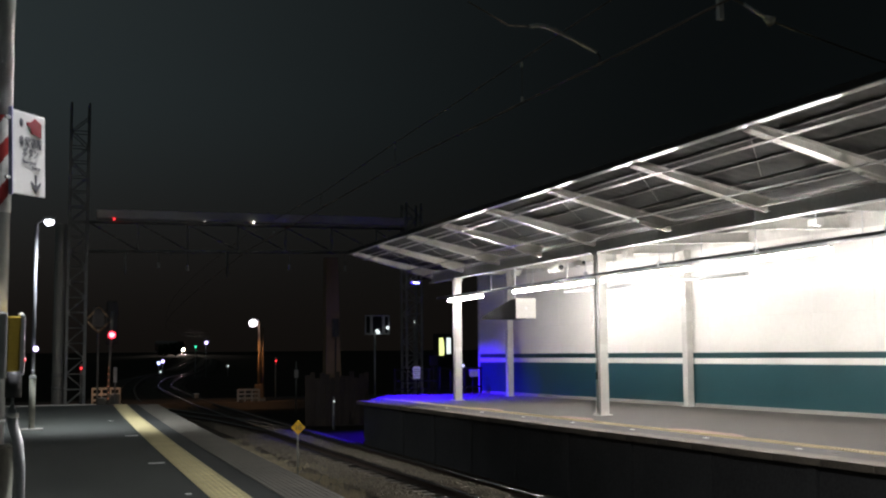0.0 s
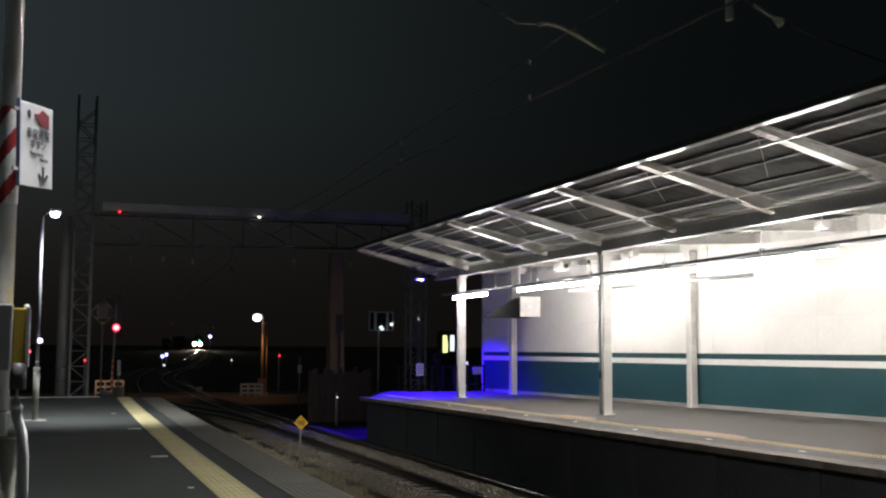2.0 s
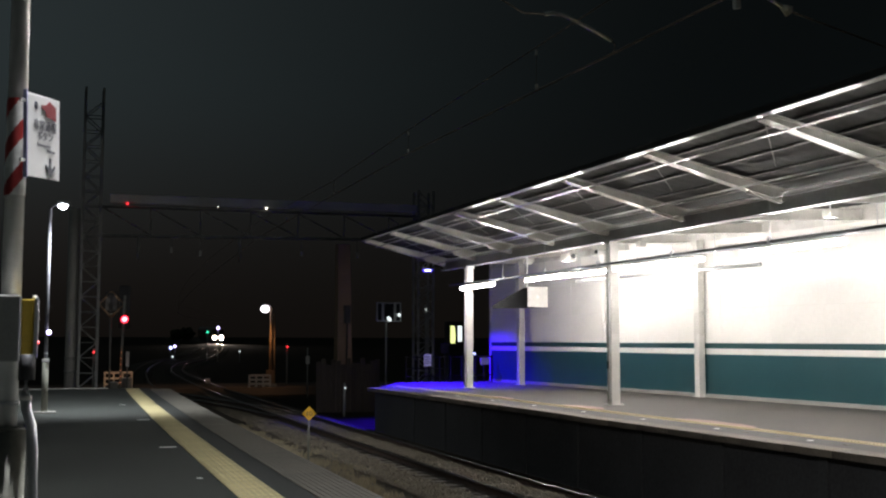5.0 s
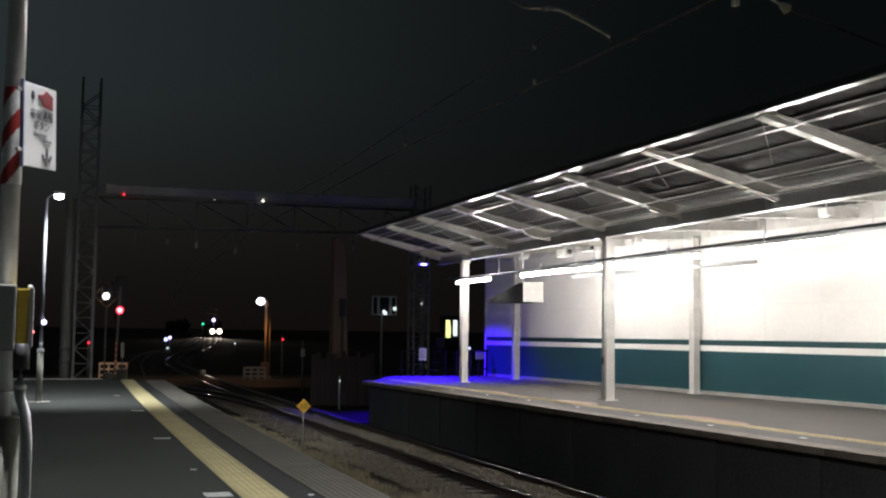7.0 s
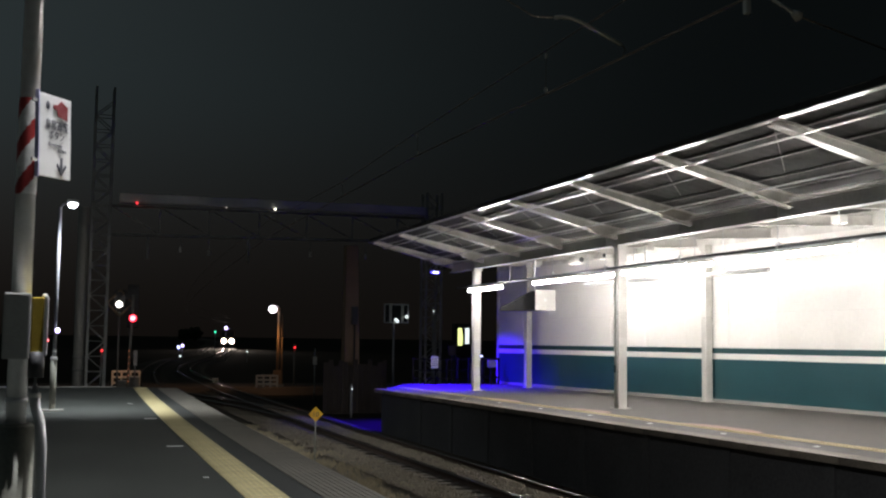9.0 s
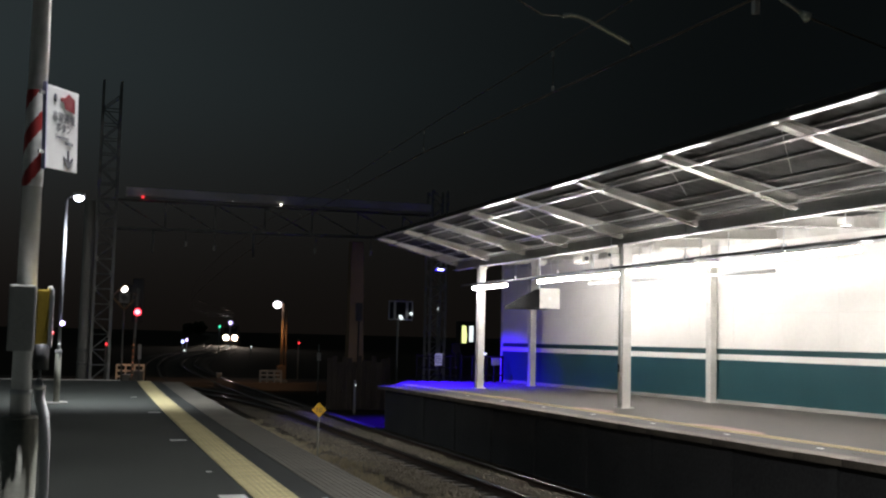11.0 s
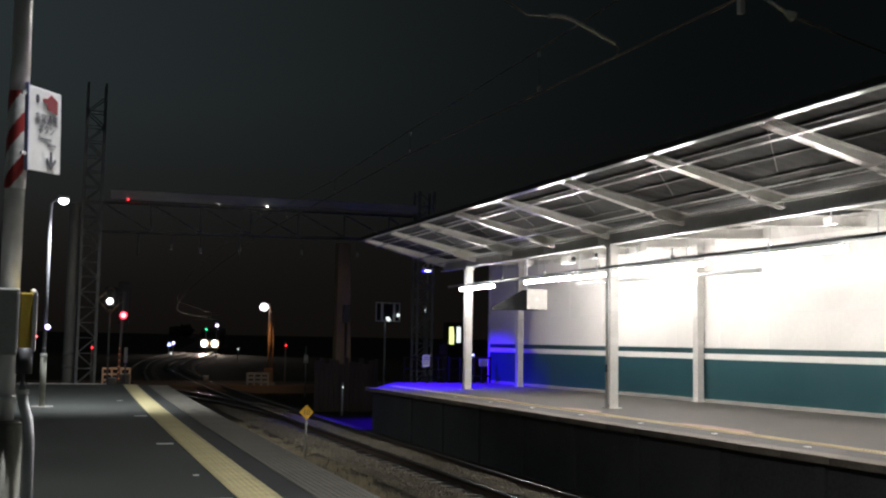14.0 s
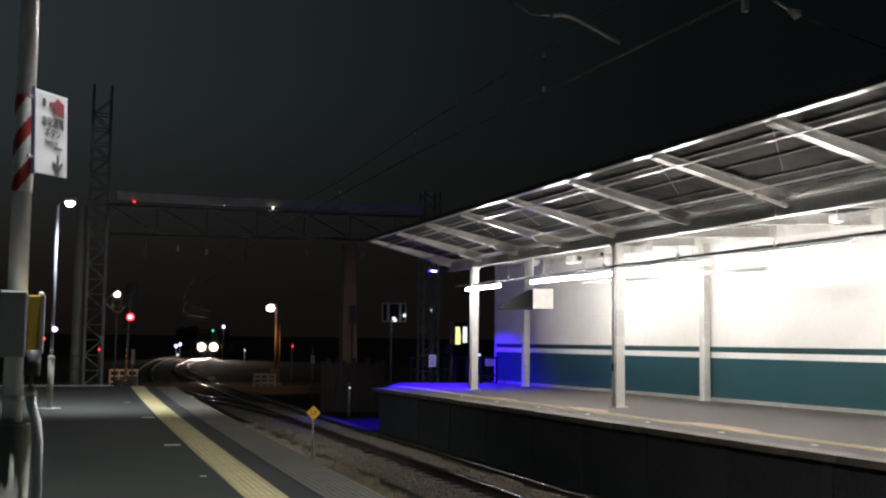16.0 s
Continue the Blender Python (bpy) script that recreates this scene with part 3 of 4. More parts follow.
def column(y):
    root = thing("canopy_column", (X_COL, y, 0), "white painted square steel canopy column on the platform", "column", "canopy columns")
    bm = B()
    box(bm, -0.11, 0.11, -0.11, 0.11, 0.0, 3.77, 0.012)
    part("shaft", bm, M_STEEL, root)
    bm = B()
    box(bm, -0.17, 0.17, -0.17, 0.17, 0.0, 0.025, 0.006)
    part("base_plate", bm, M_STEEL, root)
    bm = B()
    box(bm, -0.125, -0.112, -0.08, 0.08, 0.82, 1.0, 0.003)
    part("notice_plate", bm, M_BLACK, root, "small dark plate")
    bm = B()
    box(bm, -0.14, 0.14, -0.14, 0.14, 3.7, 3.765, 0.006)
    part("cap_plate", bm, M_STEEL, root)
    bm = B()
    rod(bm, (-0.135, -0.07, 0.1), (-0.135, -0.07, 3.7), 0.02, n=8)
    part("conduit", bm, M_GIRDER, root)
    return root


for yy in COL_Y:
    column(yy)


def wall_column(y, x):
    root = thing("wall_column", (x, y, 0), "white painted steel column standing against the platform wall", "column", "wall columns", turn=ANG)
    bm = B()
    box(bm, -0.1, 0.1, -0.1, 0.1, 0, 4.1, 0.01)
    part("shaft", bm, M_STEEL, root)
    bm = B()
    box(bm, -0.14, 0.12, -0.14, 0.14, 0, 0.02, 0.004)
    part("base_plate", bm, M_STEEL, root)
    bm = B()
    box(bm, -0.14, 0.1, -0.12, 0.12, 3.98, 4.12, 0.006)
    part("bracket", bm, M_STEEL, root)


for yy, off in ((34.25, 0.6), (25.37, 0.16), (16.6, 0.16), (7.9, 0.16)):
    wall_column(yy, wall_x(yy) - off)


# ---- lights under the canopy ----
def fixture(x, y, z, length, hang):
    root = thing("fluorescent_light", (x, y, z), "lit white fluorescent batten hanging under the canopy pipe", "light", "platform lights")
    bm = B()
    box(bm, -0.028, 0.028, 0, length, 0.03, 0.075, 0.008)
    part("housing", bm, M_WHITE, root, "white enamelled housing")
    for s in (0, 1):
        bm = B()
        a, b = s * length / 2 + 0.03, (s + 1) * length / 2 - 0.03
        rod(bm, (0, a, -0.012), (0, b, -0.012), 0.04, n=12)
        part("tube", bm, G_TUBE, root, "glowing white tube")
    for s in (0.15, 0.85):
        bm = B()
        rod(bm, (0, length * s, 0.08), (0, length * s, hang - z), 0.009, n=6)
        rod(bm, (0, length * s - 0.05, 0.13), (0, length * s + 0.05, 0.13), 0.02, n=6)
        part("hanger", bm, M_GALV, root)
    return root


X_ROW = 11.98
for k in range(-1, 5):
    fixture(X_ROW, 9.65 + 4.93 * k + (0.05 if k else 0), 3.08, 2.72, 3.215)

# second row of tubes, added to whiten the wall behind it
X_FILL_ROW = 14.35
for y in (27.0, 22.3, 17.4, 12.5, 7.6, 2.7):
    fixture(X_FILL_ROW, y, 3.38, 2.72, 3.52)
rail2 = thing("fill_row_rail", (0, 0, 0), "pale steel rail made to carry the added row of lights", "pipe")
bm = B()
rod(bm, (X_FILL_ROW, -6, 3.515), (X_FILL_ROW, 34.4, 3.515), 0.022, n=8)
part("rail", bm, M_GALV, rail2)
for y in RAFTER_Y:
    bm = B()
    rod(bm, (X_FILL_ROW, y, 3.515), (X_FILL_ROW, y, 4.08), 0.01, n=6)
    part("rail_hanger", bm, M_GALV, rail2)
bm = B()
tube(bm, [(X_ROW, -6, 3.225), (X_ROW, 10, 3.22), (X_ROW, 22, 3.215), (X_ROW, 33.2, 3.2)], 0.028)
cond = thing("conduit_pipe", (0, 0, 0), "dark cable pipe running along under the canopy", "pipe")
part("pipe", bm, M_PIPE, cond)
for y in RAFTER_Y[:-1]:
    bm = B()
    rod(bm, (X_ROW, y, 3.22), (X_ROW, y, 4.02), 0.008, n=6)
    box(bm, X_ROW - 0.04, X_ROW + 0.04, y - 0.03, y + 0.03, 3.17, 3.3, 0.006)
    part("pipe_hanger", bm, M_GALV, cond)
duct = thing("wall_duct", (0, 0, 0), "pale cable duct hung between the lights and the wall", "pipe")
bm = B()
rod(bm, (13.0, 18.25, 2.95), (13.0, 26.2, 3.02), 0.04, n=10)
part("duct", bm, M_GIRDER, duct)
for y in (19.8, 23.05, 26.0):
    bm = B()
    rod(bm, (13.0, y, 3.0), (13.0, y, 3.97), 0.01, n=6)
    part("duct_hanger", bm, M_GALV, duct)


# ---- hung from the canopy ----
def monitor():
    root = thing("hanging_monitor", (12.36, 27.9, 0), "grey hooded display box hanging from the canopy girder", "monitor")
    bm = B()
    prism(bm, [(0.02, 2.4), (0.02, 2.92), (0.35, 2.92), (2.6, 2.5), (2.6, 2.42), (0.9, 2.38)], "x", 0.0, 0.56)
    part("hood", bm, M_DULL, root, "dark tapering hood")
    bm = B()
    box(bm, -0.015, 0.585, -0.02, 0.018, 2.38, 2.94, 0.01)
    part("front_plate", bm, M_STEEL, root, "pale grey front plate")
    bm = B()
    box(bm, 0.24, 0.32, -0.028, -0.021, 2.62, 2.7, 0.002)
    part("lock", bm, M_GIRDER, root)
    bm = B()
    rod(bm, (0.0, 0.1, 2.92), (0.0, 0.1, 3.8), 0.035, n=10)
    part("drop_pole", bm, M_GIRDER, root)


monitor()


def bracket_camera(x, y, z, size):
    root = thing("security_camera", (x, y, z), "small pale camera housing fixed under the canopy", "camera", "canopy cameras")
    bm = B()
    box(bm, -0.07 * size, 0.07 * size, -0.22 * size, 0.2 * size, -0.08 * size, 0.07 * size, 0.015)
    part("housing", bm, M_STEEL, root)
    bm = B()
    rod(bm, (0, -0.225 * size, 0), (0, -0.25 * size, 0), 0.05 * size, n=10)
    part("lens", bm, M_BLACK, root)
    bm = B()
    rod(bm, (0, 0.05, 0.06), (0, 0.05, 3.79 - z), 0.015, n=6)
    part("stem", bm, M_GALV, root)


bracket_camera(12.36, 25.4, 3.58, 1.3)
bracket_camera(12.36, 24.1, 3.6, 1.0)


def junction_box(x, y, z):
    root = thing("junction_box", (x, y, z), "small pale junction box under the canopy roof", "box", "junction boxes")
    bm = B()
    box(bm, -0.09, 0.09, -0.12, 0.12, -0.08, 0.05, 0.01)
    part("case", bm, M_STEEL, root)
    bm = B()
    rod(bm, (0, 0, 0.05), (0, 0, 3.96 - z), 0.012, n=6)
    part("stem", bm, M_GALV, root)


for p in ((12.75, 28.8, 3.7), (13.1, 23.05, 3.75), (13.3, 16.55, 3.78)):
    junction_box(*p)


# ---- poles on the left platform ----
def lamp_pole(name, x, y, base_r, pole_r, top, label, paint):
    root = thing(name, (x, y, 0), label, "lamp post", "platform lamp posts")
    bm = B()
    rod(bm, (0, 0, 0), (0, 0, 1.075), base_r, n=24)
    rod(bm, (0, 0, 1.075), (0, 0, 1.09), base_r, base_r - 0.012, n=24)
    part("sleeve", bm, M_SLEEVE, root, "dark weathered base sleeve")
    bm = B()
    rod(bm, (0, 0, 1.18), (0, 0, 1.2), pole_r + 0.004, n=24)
    part("collar", bm, M_GALV, root)
    bm = B()
    rod(bm, (0, 0, 1.0), (0, 0, top), pole_r, pole_r * 0.9, n=24)
    part("shaft", bm, paint, root)
    bm = B()
    tube(bm, [(0, 0, top - 0.05), (0.03, 0, top + 0.04), (0.12, 0, top + 0.09), (0.28, 0, top + 0.1)], 0.02)
    part("arm", bm, paint, root)
    bm = B()
    box(bm, 0.13, 0.36, -0.09, 0.09, top + 0.09, top + 0.16, 0.02)
    head = part("lamp_head", bm, M_GALV, root)
    bm = B()
    ball(bm, (0.24, -0.02, top + 0.06), 0.095, 1, 0.9, 0.8)
    part("globe", bm, G_COOL, head, "glowing cool white globe")
    bm = B()
    box(bm, -0.2, 0.22, -0.2, 0.2, 0.0, 0.03, 0.008)
    part("base_plate", bm, M_CONC, root)
    return root


far_pole = lamp_pole("platform_lamp_post", -0.03, 23.9, 0.062, 0.037, 4.13, "slim grey lamp post with lit lamp on the platform", M_GREYPOLE)
bm = B()
ball(bm, (0.045, -0.05, 1.61), 0.05)
part("button_lamp", bm, G_VIOLET, far_pole, "small glowing blue-white lamp")
bm = B()
box(bm, -0.07, 0.07, -0.075, 0.03, 1.02, 1.08, 0.008)
part("clamp", bm, M_GALV, far_pole)

near_pole = lamp_pole("lamp_post", -0.14, 5.3, 0.08, 0.043, 5.75, "white lamp post with red and white warning bands", M_POLE)
bm = B()
n_seg, n_row = 56, 80
rings = []
for j in range(n_row + 1):
    z = 2.09 + 0.43 * j / n_row
    rings.append([bm.verts.new((0.0445 * math.cos(2 * math.pi * i / n_seg), 0.0445 * math.sin(2 * math.pi * i / n_seg), z)) for i in range(n_seg)])
for j in range(n_row):
    for i in range(n_seg):
        f = bm.faces.new((rings[j][i], rings[j][(i + 1) % n_seg], rings[j + 1][(i + 1) % n_seg], rings[j + 1][i]))
        f.smooth = True
        f.material_index = 1 if ((j / n_row) * 0.43 / 0.19 - (i / n_seg) * 2.0 + 0.35) % 1.0 < 0.45 else 0
band = part("warning_band", bm, M_PAINT, near_pole, "red and white spiral warning tape")
band.data.materials.append(M_RED)


M_FRAMEBLUE = mat("edge_strip_paint", (0.5, 0.5, 0.75), 0.4, vary=0.1, bump=0.0)


def emergency_sign():
    """A flag sign on the post, standing out away from the camera side."""
    u = Vector((0.135, 0.25, 0.016))
    w = u.length
    turn = math.degrees(math.atan2(u.y, u.x))
    root = thing("emergency_sign", (-0.09, 5.21, 2.169), "white emergency button sign with red picture and arrow", "sign", turn=turn)
    root.matrix_basis = pose(-0.09, 5.21, 2.169, 0, -math.degrees(math.asin(0.016 / w)), turn)
    bm = B()
    box(bm, 0, w, 0.0, 0.012, 0, 0.368, 0.003)
    part("panel", bm, M_SIGNWHITE, root, "white enamel panel")
    bm = B()
    box(bm, -0.006, 0.001, -0.003, 0.015, -0.006, 0.376, 0.001)
    part("edge_frame", bm, M_FRAMEBLUE, root, "blue-white edge strip")
    face = lambda x, z: pose(x, -0.002, z, 90, 0, 0)
    c = w * 0.53
    words("lettering", "非常通報", 0.05, root, face(c, 0.217), M_INK)
    words("lettering", "ボタン", 0.047, root, face(c, 0.172), M_INK)
    words("lettering", "Emergency", 0.026, root, face(c - 0.01, 0.14), M_INK)
    words("lettering", "Button", 0.026, root, face(c + 0.05, 0.118), M_INK)
    bm = B()
    prism(bm, [(w * 0.42, 0.325), (w * 0.42, 0.31), (w * 0.52, 0.305), (w * 0.56, 0.28), (w * 0.86, 0.268), (w * 0.86, 0.33), (w * 0.66, 0.35), (w * 0.56, 0.33)], "y", -0.004, -0.001)
    part("red_shape", bm, M_SIGNRED, root, "dark red picture")
    bm = B()
    ball(bm, (w * 0.26, -0.001, 0.318), 0.02, 0.8, 0.1, 1)
    part("button_shape", bm, M_INK, root)
    bm = B()
    prism(bm, [(w * 0.665, 0.095), (w * 0.715, 0.095), (w * 0.715, 0.042), (w * 0.82, 0.065), (w * 0.84, 0.055), (w * 0.69, 0.012), (w * 0.54, 0.055), (w * 0.56, 0.065), (w * 0.665, 0.042)], "y", -0.004, -0.001)
    part("arrow", bm, M_INK, root)
    for z in (0.06, 0.32):
        bm = B()
        box(bm, -0.045, 0.0, 0.002, 0.011, z, z + 0.015, 0.002)
        part("bracket", bm, M_GALV, root)


emergency_sign()


def call_boxes():
    root = thing("control_box", (-0.14, 5.3, 0), "grey metal control box strapped to the lamp post", "box")
    bm = B()
    box(bm, -0.062, 0.046, -0.19, -0.045, 1.37, 1.65, 0.008)
    part("case", bm, M_GREYBOX, root)
    bm = B()
    box(bm, -0.056, 0.04, -0.193, -0.189, 1.376, 1.644, 0.002)
    part("door", bm, M_GREYBOX, root)
    for z in (1.43, 1.59):
        bm = B()
        rod(bm, (0, 0, z), (0, 0, z + 0.02), 0.05, n=16)
        part("strap", bm, M_GALV, root)
    root = thing("emergency_call_box", (-0.14, 5.3, 0), "yellow emergency call box with silver cover on the lamp post", "call box")
    bm = B()
    box(bm, 0.048, 0.098, -0.1, 0.08, 1.39, 1.635, 0.006)
    part("case", bm, M_YBOX, root)
    bm = B()
    box(bm, 0.099, 0.116, -0.11, 0.07, 1.385, 1.64, 0.004)
    part("cover", bm, M_GALV, root, "silver cover plate")
    bm = B()
    ball(bm, (0.1, -0.06, 1.642), 0.012)
    part("button", bm, M_PORC, root)
    # glint on the cover put in as a tiny glowing dot
    bm = B()
    ball(bm, (0.118, -0.08, 1.45), 0.006)
    part("cover_glint", bm, G_REDDIM, root)
    root = thing("cable_conduit", (-0.14, 5.2, 0), "grey flexible conduit running down beside the lamp post", "conduit")
    bm = B()
    tube(bm, [(0.075, 0, 1.33), (0.073, 0, 1.22), (0.078, 0, 1.17), (0.1, -0.005, 1.1), (0.11, -0.005, 1.0), (0.113, 0, 0.8), (0.115, 0, 0.4), (0.115, 0, 0.0)], 0.022, 12)
    part("tube", bm, M_GALV, root)
    bm = B()
    rod(bm, (0.075, 0, 1.29), (0.075, 0, 1.4), 0.034, n=14)
    part("gland", bm, M_BLACK, root)
    bm = B()
    rod(bm, (0.075, 0, 1.205), (0.075, 0, 1.225), 0.026, n=14)
    part("ring", bm, M_PORC, root)


call_boxes()


# ---- overhead line ----
def overhead():
    root = thing("overhead_line", (0, 0, 0), "overhead electric wires with droppers above the track", "overhead wire", kind="structure")
    contact = [(8, -30, 5.8), (8, 5, 5.8), (8, 11.7, 5.81), (8, 18.85, 5.87), (8, 25, 5.93), (8, 32.5, 5.84), (8.1, 46, 5.72), (8.6, 65, 5.7), (10.2, 95, 5.7), (13.6, 121, 5.75), (18.66, 145, 5.8)]
    mess = [(8, -30, 7.6), (8, 2, 7.0), (8, 14.75, 6.71), (8, 17.69, 6.64), (8, 25.1, 6.5), (8, 32.5, 6.28), (8.1, 46, 6.4), (8.6, 65, 6.3), (10.2, 95, 6.9), (18.66, 145, 7.0)]
    far = [p for p in main_way if 52 < p.y < 330][::5]
    drop = lambda y: 1.8 * max(0.0, 1 - (y - 46) / 60)
    contact = contact[:7] + [(p.x, p.y, rail_z(p.y) + 5.0 + drop(p.y)) for p in far]
    mess = mess[:7] + [(p.x, p.y, rail_z(p.y) + 5.75 + drop(p.y) + 0.3 * abs(math.sin(p.y / 16))) for p in far]
    for name, pts, r in (("contact_wire", contact, 0.016), ("messenger_wire", mess, 0.011)):
        bm = B()
        tube(bm, pts, r, 6)
        part(name, bm, M_WIRE, root)
    for y, z0, z1 in ((10.3, 5.8, 6.82), (17.69, 5.86, 6.62), (25.1, 5.92, 6.48), (32.5, 5.84, 6.27), (39.5, 5.78, 6.33)):
        bm = B()
        rod(bm, (8, y, z0), (8, y, z1), 0.006, n=5)
        drop = part("dropper", bm, M_WIRE, root)
        for z in (z0 + 0.07, z1 - 0.07):
            bm = B()
            box(bm, 7.975, 8.025, y - 0.02, y + 0.02, z - 0.045, z + 0.045, 0.008)
            part("clip", bm, M_PORC, drop, "pale clip")
    bm = B()
    tube(bm, ARM, 0.03, 10)
    part("steady_arm", bm, M_ARM, root, "pale curved steady arm")
    bm = B()
    tube(bm, [ARM[0], (ARM[0][0] - 0.35, 14.9, ARM[0][2] - 0.02), (ARM[0][0] - 1.0, 14.9, ARM[0][2] + 0.28)], 0.01, 6)
    tube(bm, [ARM[-1], (ARM[-1][0] + 0.06, 14.9, ARM[-1][2] - 0.07), (8.02, 14.9, 5.86)], 0.012, 6)
    part("stay_wire", bm, M_WIRE, root)
    bm = B()
    box(bm, 8.0, 8.075, 11.66, 11.74, 5.62, 5.98, 0.012)
    part("hanger_bar", bm, M_ARM, root)
    bm = B()
    tube(bm, SPAN, 0.012, 6)
    part("span_wire", bm, M_WIRE, root)
    a, b = Vector(SPAN[1]), Vector(SPAN[2])
    bm = B()
    rod(bm, a, b, 0.022, n=10)
    ins = part("insulator", bm, M_ARM, root)
    d = (b - a).normalized()
    bm = B()
    rod(bm, b - d * 0.09, b + d * 0.02, 0.035, 0.075, n=14)
    rod(bm, b + d * 0.021, b + d * 0.05, 0.075, 0.03, n=14)
    part("insulator_disc", bm, M_PORC, ins, "white porcelain disc")
    bm = B()
    rod(bm, SPAN[-1], (SPAN[-1][0], SPAN[-1][1], 4.45), 0.03, n=8)
    part("anchor_stub", bm, M_DARKSTEEL, root)


ARM = [(6.88, 14.9, 6.34), (7.0, 14.9, 6.365), (7.14, 14.9, 6.36), (7.28, 14.9, 6.325), (7.6, 14.9, 6.2), (8.0, 14.9, 6.04)]
SPAN = [(8.05, 11.7, 5.98), (8.4, 11.7, 5.86), (8.8, 11.7, 5.68), (10.4, 11.7, 5.33), (11.9, 11.7, 5.05)]
overhead()


# ---- gantry over the tracks ----
def lattice_tower(name, x, y, half, z0, z1, label):
    root = thing(name, (x, y, 0), label, "lattice mast")
    for sx in (-1, 1):
        for sy in (-1, 1):
            bm = B()
            box(bm, sx * half - 0.045, sx * half + 0.045, sy * half - 0.045, sy * half + 0.045, z0, z1)
            part("leg", bm, M_DARKSTEEL, root)
    k = 0
    z = z0 + 0.4
    while z < z1 - 0.6:
        for sy in (-1, 1):
            bm = B()
            s = 1 if k % 2 else -1
            rod(bm, (-half * s, sy * half, z), (half * s, sy * half, z + 0.6), 0.022, n=6)
            rod(bm, (-half, sy * half, z), (half, sy * half, z), 0.02, n=6)
            part("lacing_bar", bm, M_DARKSTEEL, root)
        z += 0.6
        k += 1
    return root


lattice_tower("lattice_mast", 1.47, 46, 0.34, -1.44, 11.5, "tall dark steel lattice mast carrying the gantry")
lattice_tower("lattice_mast", 15.4, 46, 0.34, -1.44, 8.0, "dark steel lattice mast carrying the gantry far end")


def gantry():
    root = thing("overhead_gantry", (0, 46, 0), "steel truss gantry with pale top beam spanning the tracks", "gantry")
    bm = B()
    v = [(2.16, 6.93), (2.16, 7.27), (15.1, 7.37), (15.1, 7.05)]
    prism(bm, v, "y", -0.18, 0.18)
    part("top_beam", bm, M_BEAM, root, "pale painted box beam")
    for z0, z1, name in ((6.78, 6.9, "upper_chord"), (5.6, 5.85, "lower_chord")):
        bm = B()
        rod(bm, (1.7, 0, z0), (15.2, 0, z1), 0.06, n=8)
        part(name, bm, M_DARKSTEEL, root)
    xs = [1.8, 3.76, 5.74, 7.8, 9.8, 11.8, 13.8, 15.2]
    for a, b in zip(xs, xs[1:]):
        bm = B()
        rod(bm, (b, 0, 5.6 + 0.0185 * b), (b, 0, 6.8), 0.035, n=6)
        part("post", bm, M_DARKSTEEL, root)
        bm = B()
        rod(bm, (a, 0, 6.8), (b, 0, 5.62 + 0.0185 * b), 0.035, n=6)
        part("diagonal", bm, M_DARKSTEEL, root)
    for x, z in ((3.3, 4.7), (7.36, 4.68)):
        bm = B()
        rod(bm, (x, 0, 5.65), (x, 0, z), 0.05, n=8)
        part("drop_bracket", bm, M_DARKSTEEL, root)
    for x, z in ((5.76, 4.9), (9.97, 5.0), (4.6, 5.0), (12.4, 5.0)):
        bm = B()
        rod(bm, (x, 0, 5.65), (x, 0, z), 0.015, n=6)
        drop = part("insulator_drop", bm, M_DARKSTEEL, root)
        bm = B()
        for q in range(3):
            rod(bm, (x, 0, z + q * 0.08), (x, 0, z + q * 0.08 + 0.05), 0.08, 0.03, n=10)
        part("insulator", bm, M_PORC, drop, "white porcelain insulator")
    for x, z, m, r in ((2.82, 6.9, G_REDDIM, 0.05), (8.41, 6.94, G_WARM, 0.035), (6.4, 6.92, G_WARM, 0.014)):
        bm = B()
        ball(bm, (x, -0.22, z), r)
        part("indicator_lamp", bm, m, root)


gantry()


def simple_pole(name, x, y, z0, z1, r0, r1, material, label, category):
    root = thing(name, (x, y, z0), label, category)
    bm = B()
    rod(bm, (0, 0, 0), (0, 0, z1 - z0), r0, r1, n=16)
    part("shaft", bm, material, root)
    return root


pole_c = simple_pole("concrete_pole", 0.83, 46, -1.44, 6.65, 0.22, 0.2, M_CONC, "pale round concrete utility pole beyond the platform end", "utility pole")
for z in (1.6, 2.1):
    bm = B()
    rod(bm, (0, 0, z), (0, 0, z + 0.12), 0.235, n=16)
    part("band", bm, M_DARKSTEEL, pole_c)


# ---- platform end and level crossing ----
def signal_post():
    root = thing("railway_signal", (3.15, 52, -1.44), "railway signal showing a bright red light on a post", "signal")
    bm = B()
    rod(bm, (-0.1, 0, 0), (0.05, 0, 4.9), 0.06, n=10)
    part("post", bm, M_DARKSTEEL, root)
    bm = B()
    box(bm, -0.19, 0.29, -0.02, 0.2, 3.4, 5.35, 0.05)
    head = part("signal_head", bm, M_BLACK, root, "black signal head")
    # wide red disc and pale core paint the halo and overexposed centre
    bm = B()
    rod(bm, (0.05, -0.06, 3.83), (0.05, -0.03, 3.83), 0.175, n=20)
    part("red_lens", bm, G_RED, head, "glowing red lens")
    bm = B()
    ball(bm, (0.05, -0.075, 3.83), 0.11, 1, 0.35, 0.95)
    part("lens_core", bm, G_REDCORE, head, "pink-white core painted as the lamp glare")
    bm = B()
    tube(bm, [(0.05 + 0.19 * math.cos(a), -0.16, 3.83 + 0.19 * math.sin(a)) for a in [0.1 + i * 0.3 for i in range(11)]], 0.02, 6)
    part("hood", bm, M_BLACK, head)
    # reflectors given a glow of their own for the light they return
    for k in range(6):
        bm = B()
        ball(bm, (-0.06, -0.07, 1.0 + k * 0.27), 0.025)
        part("reflector_glow", bm, G_ORANGE, root)


signal_post()


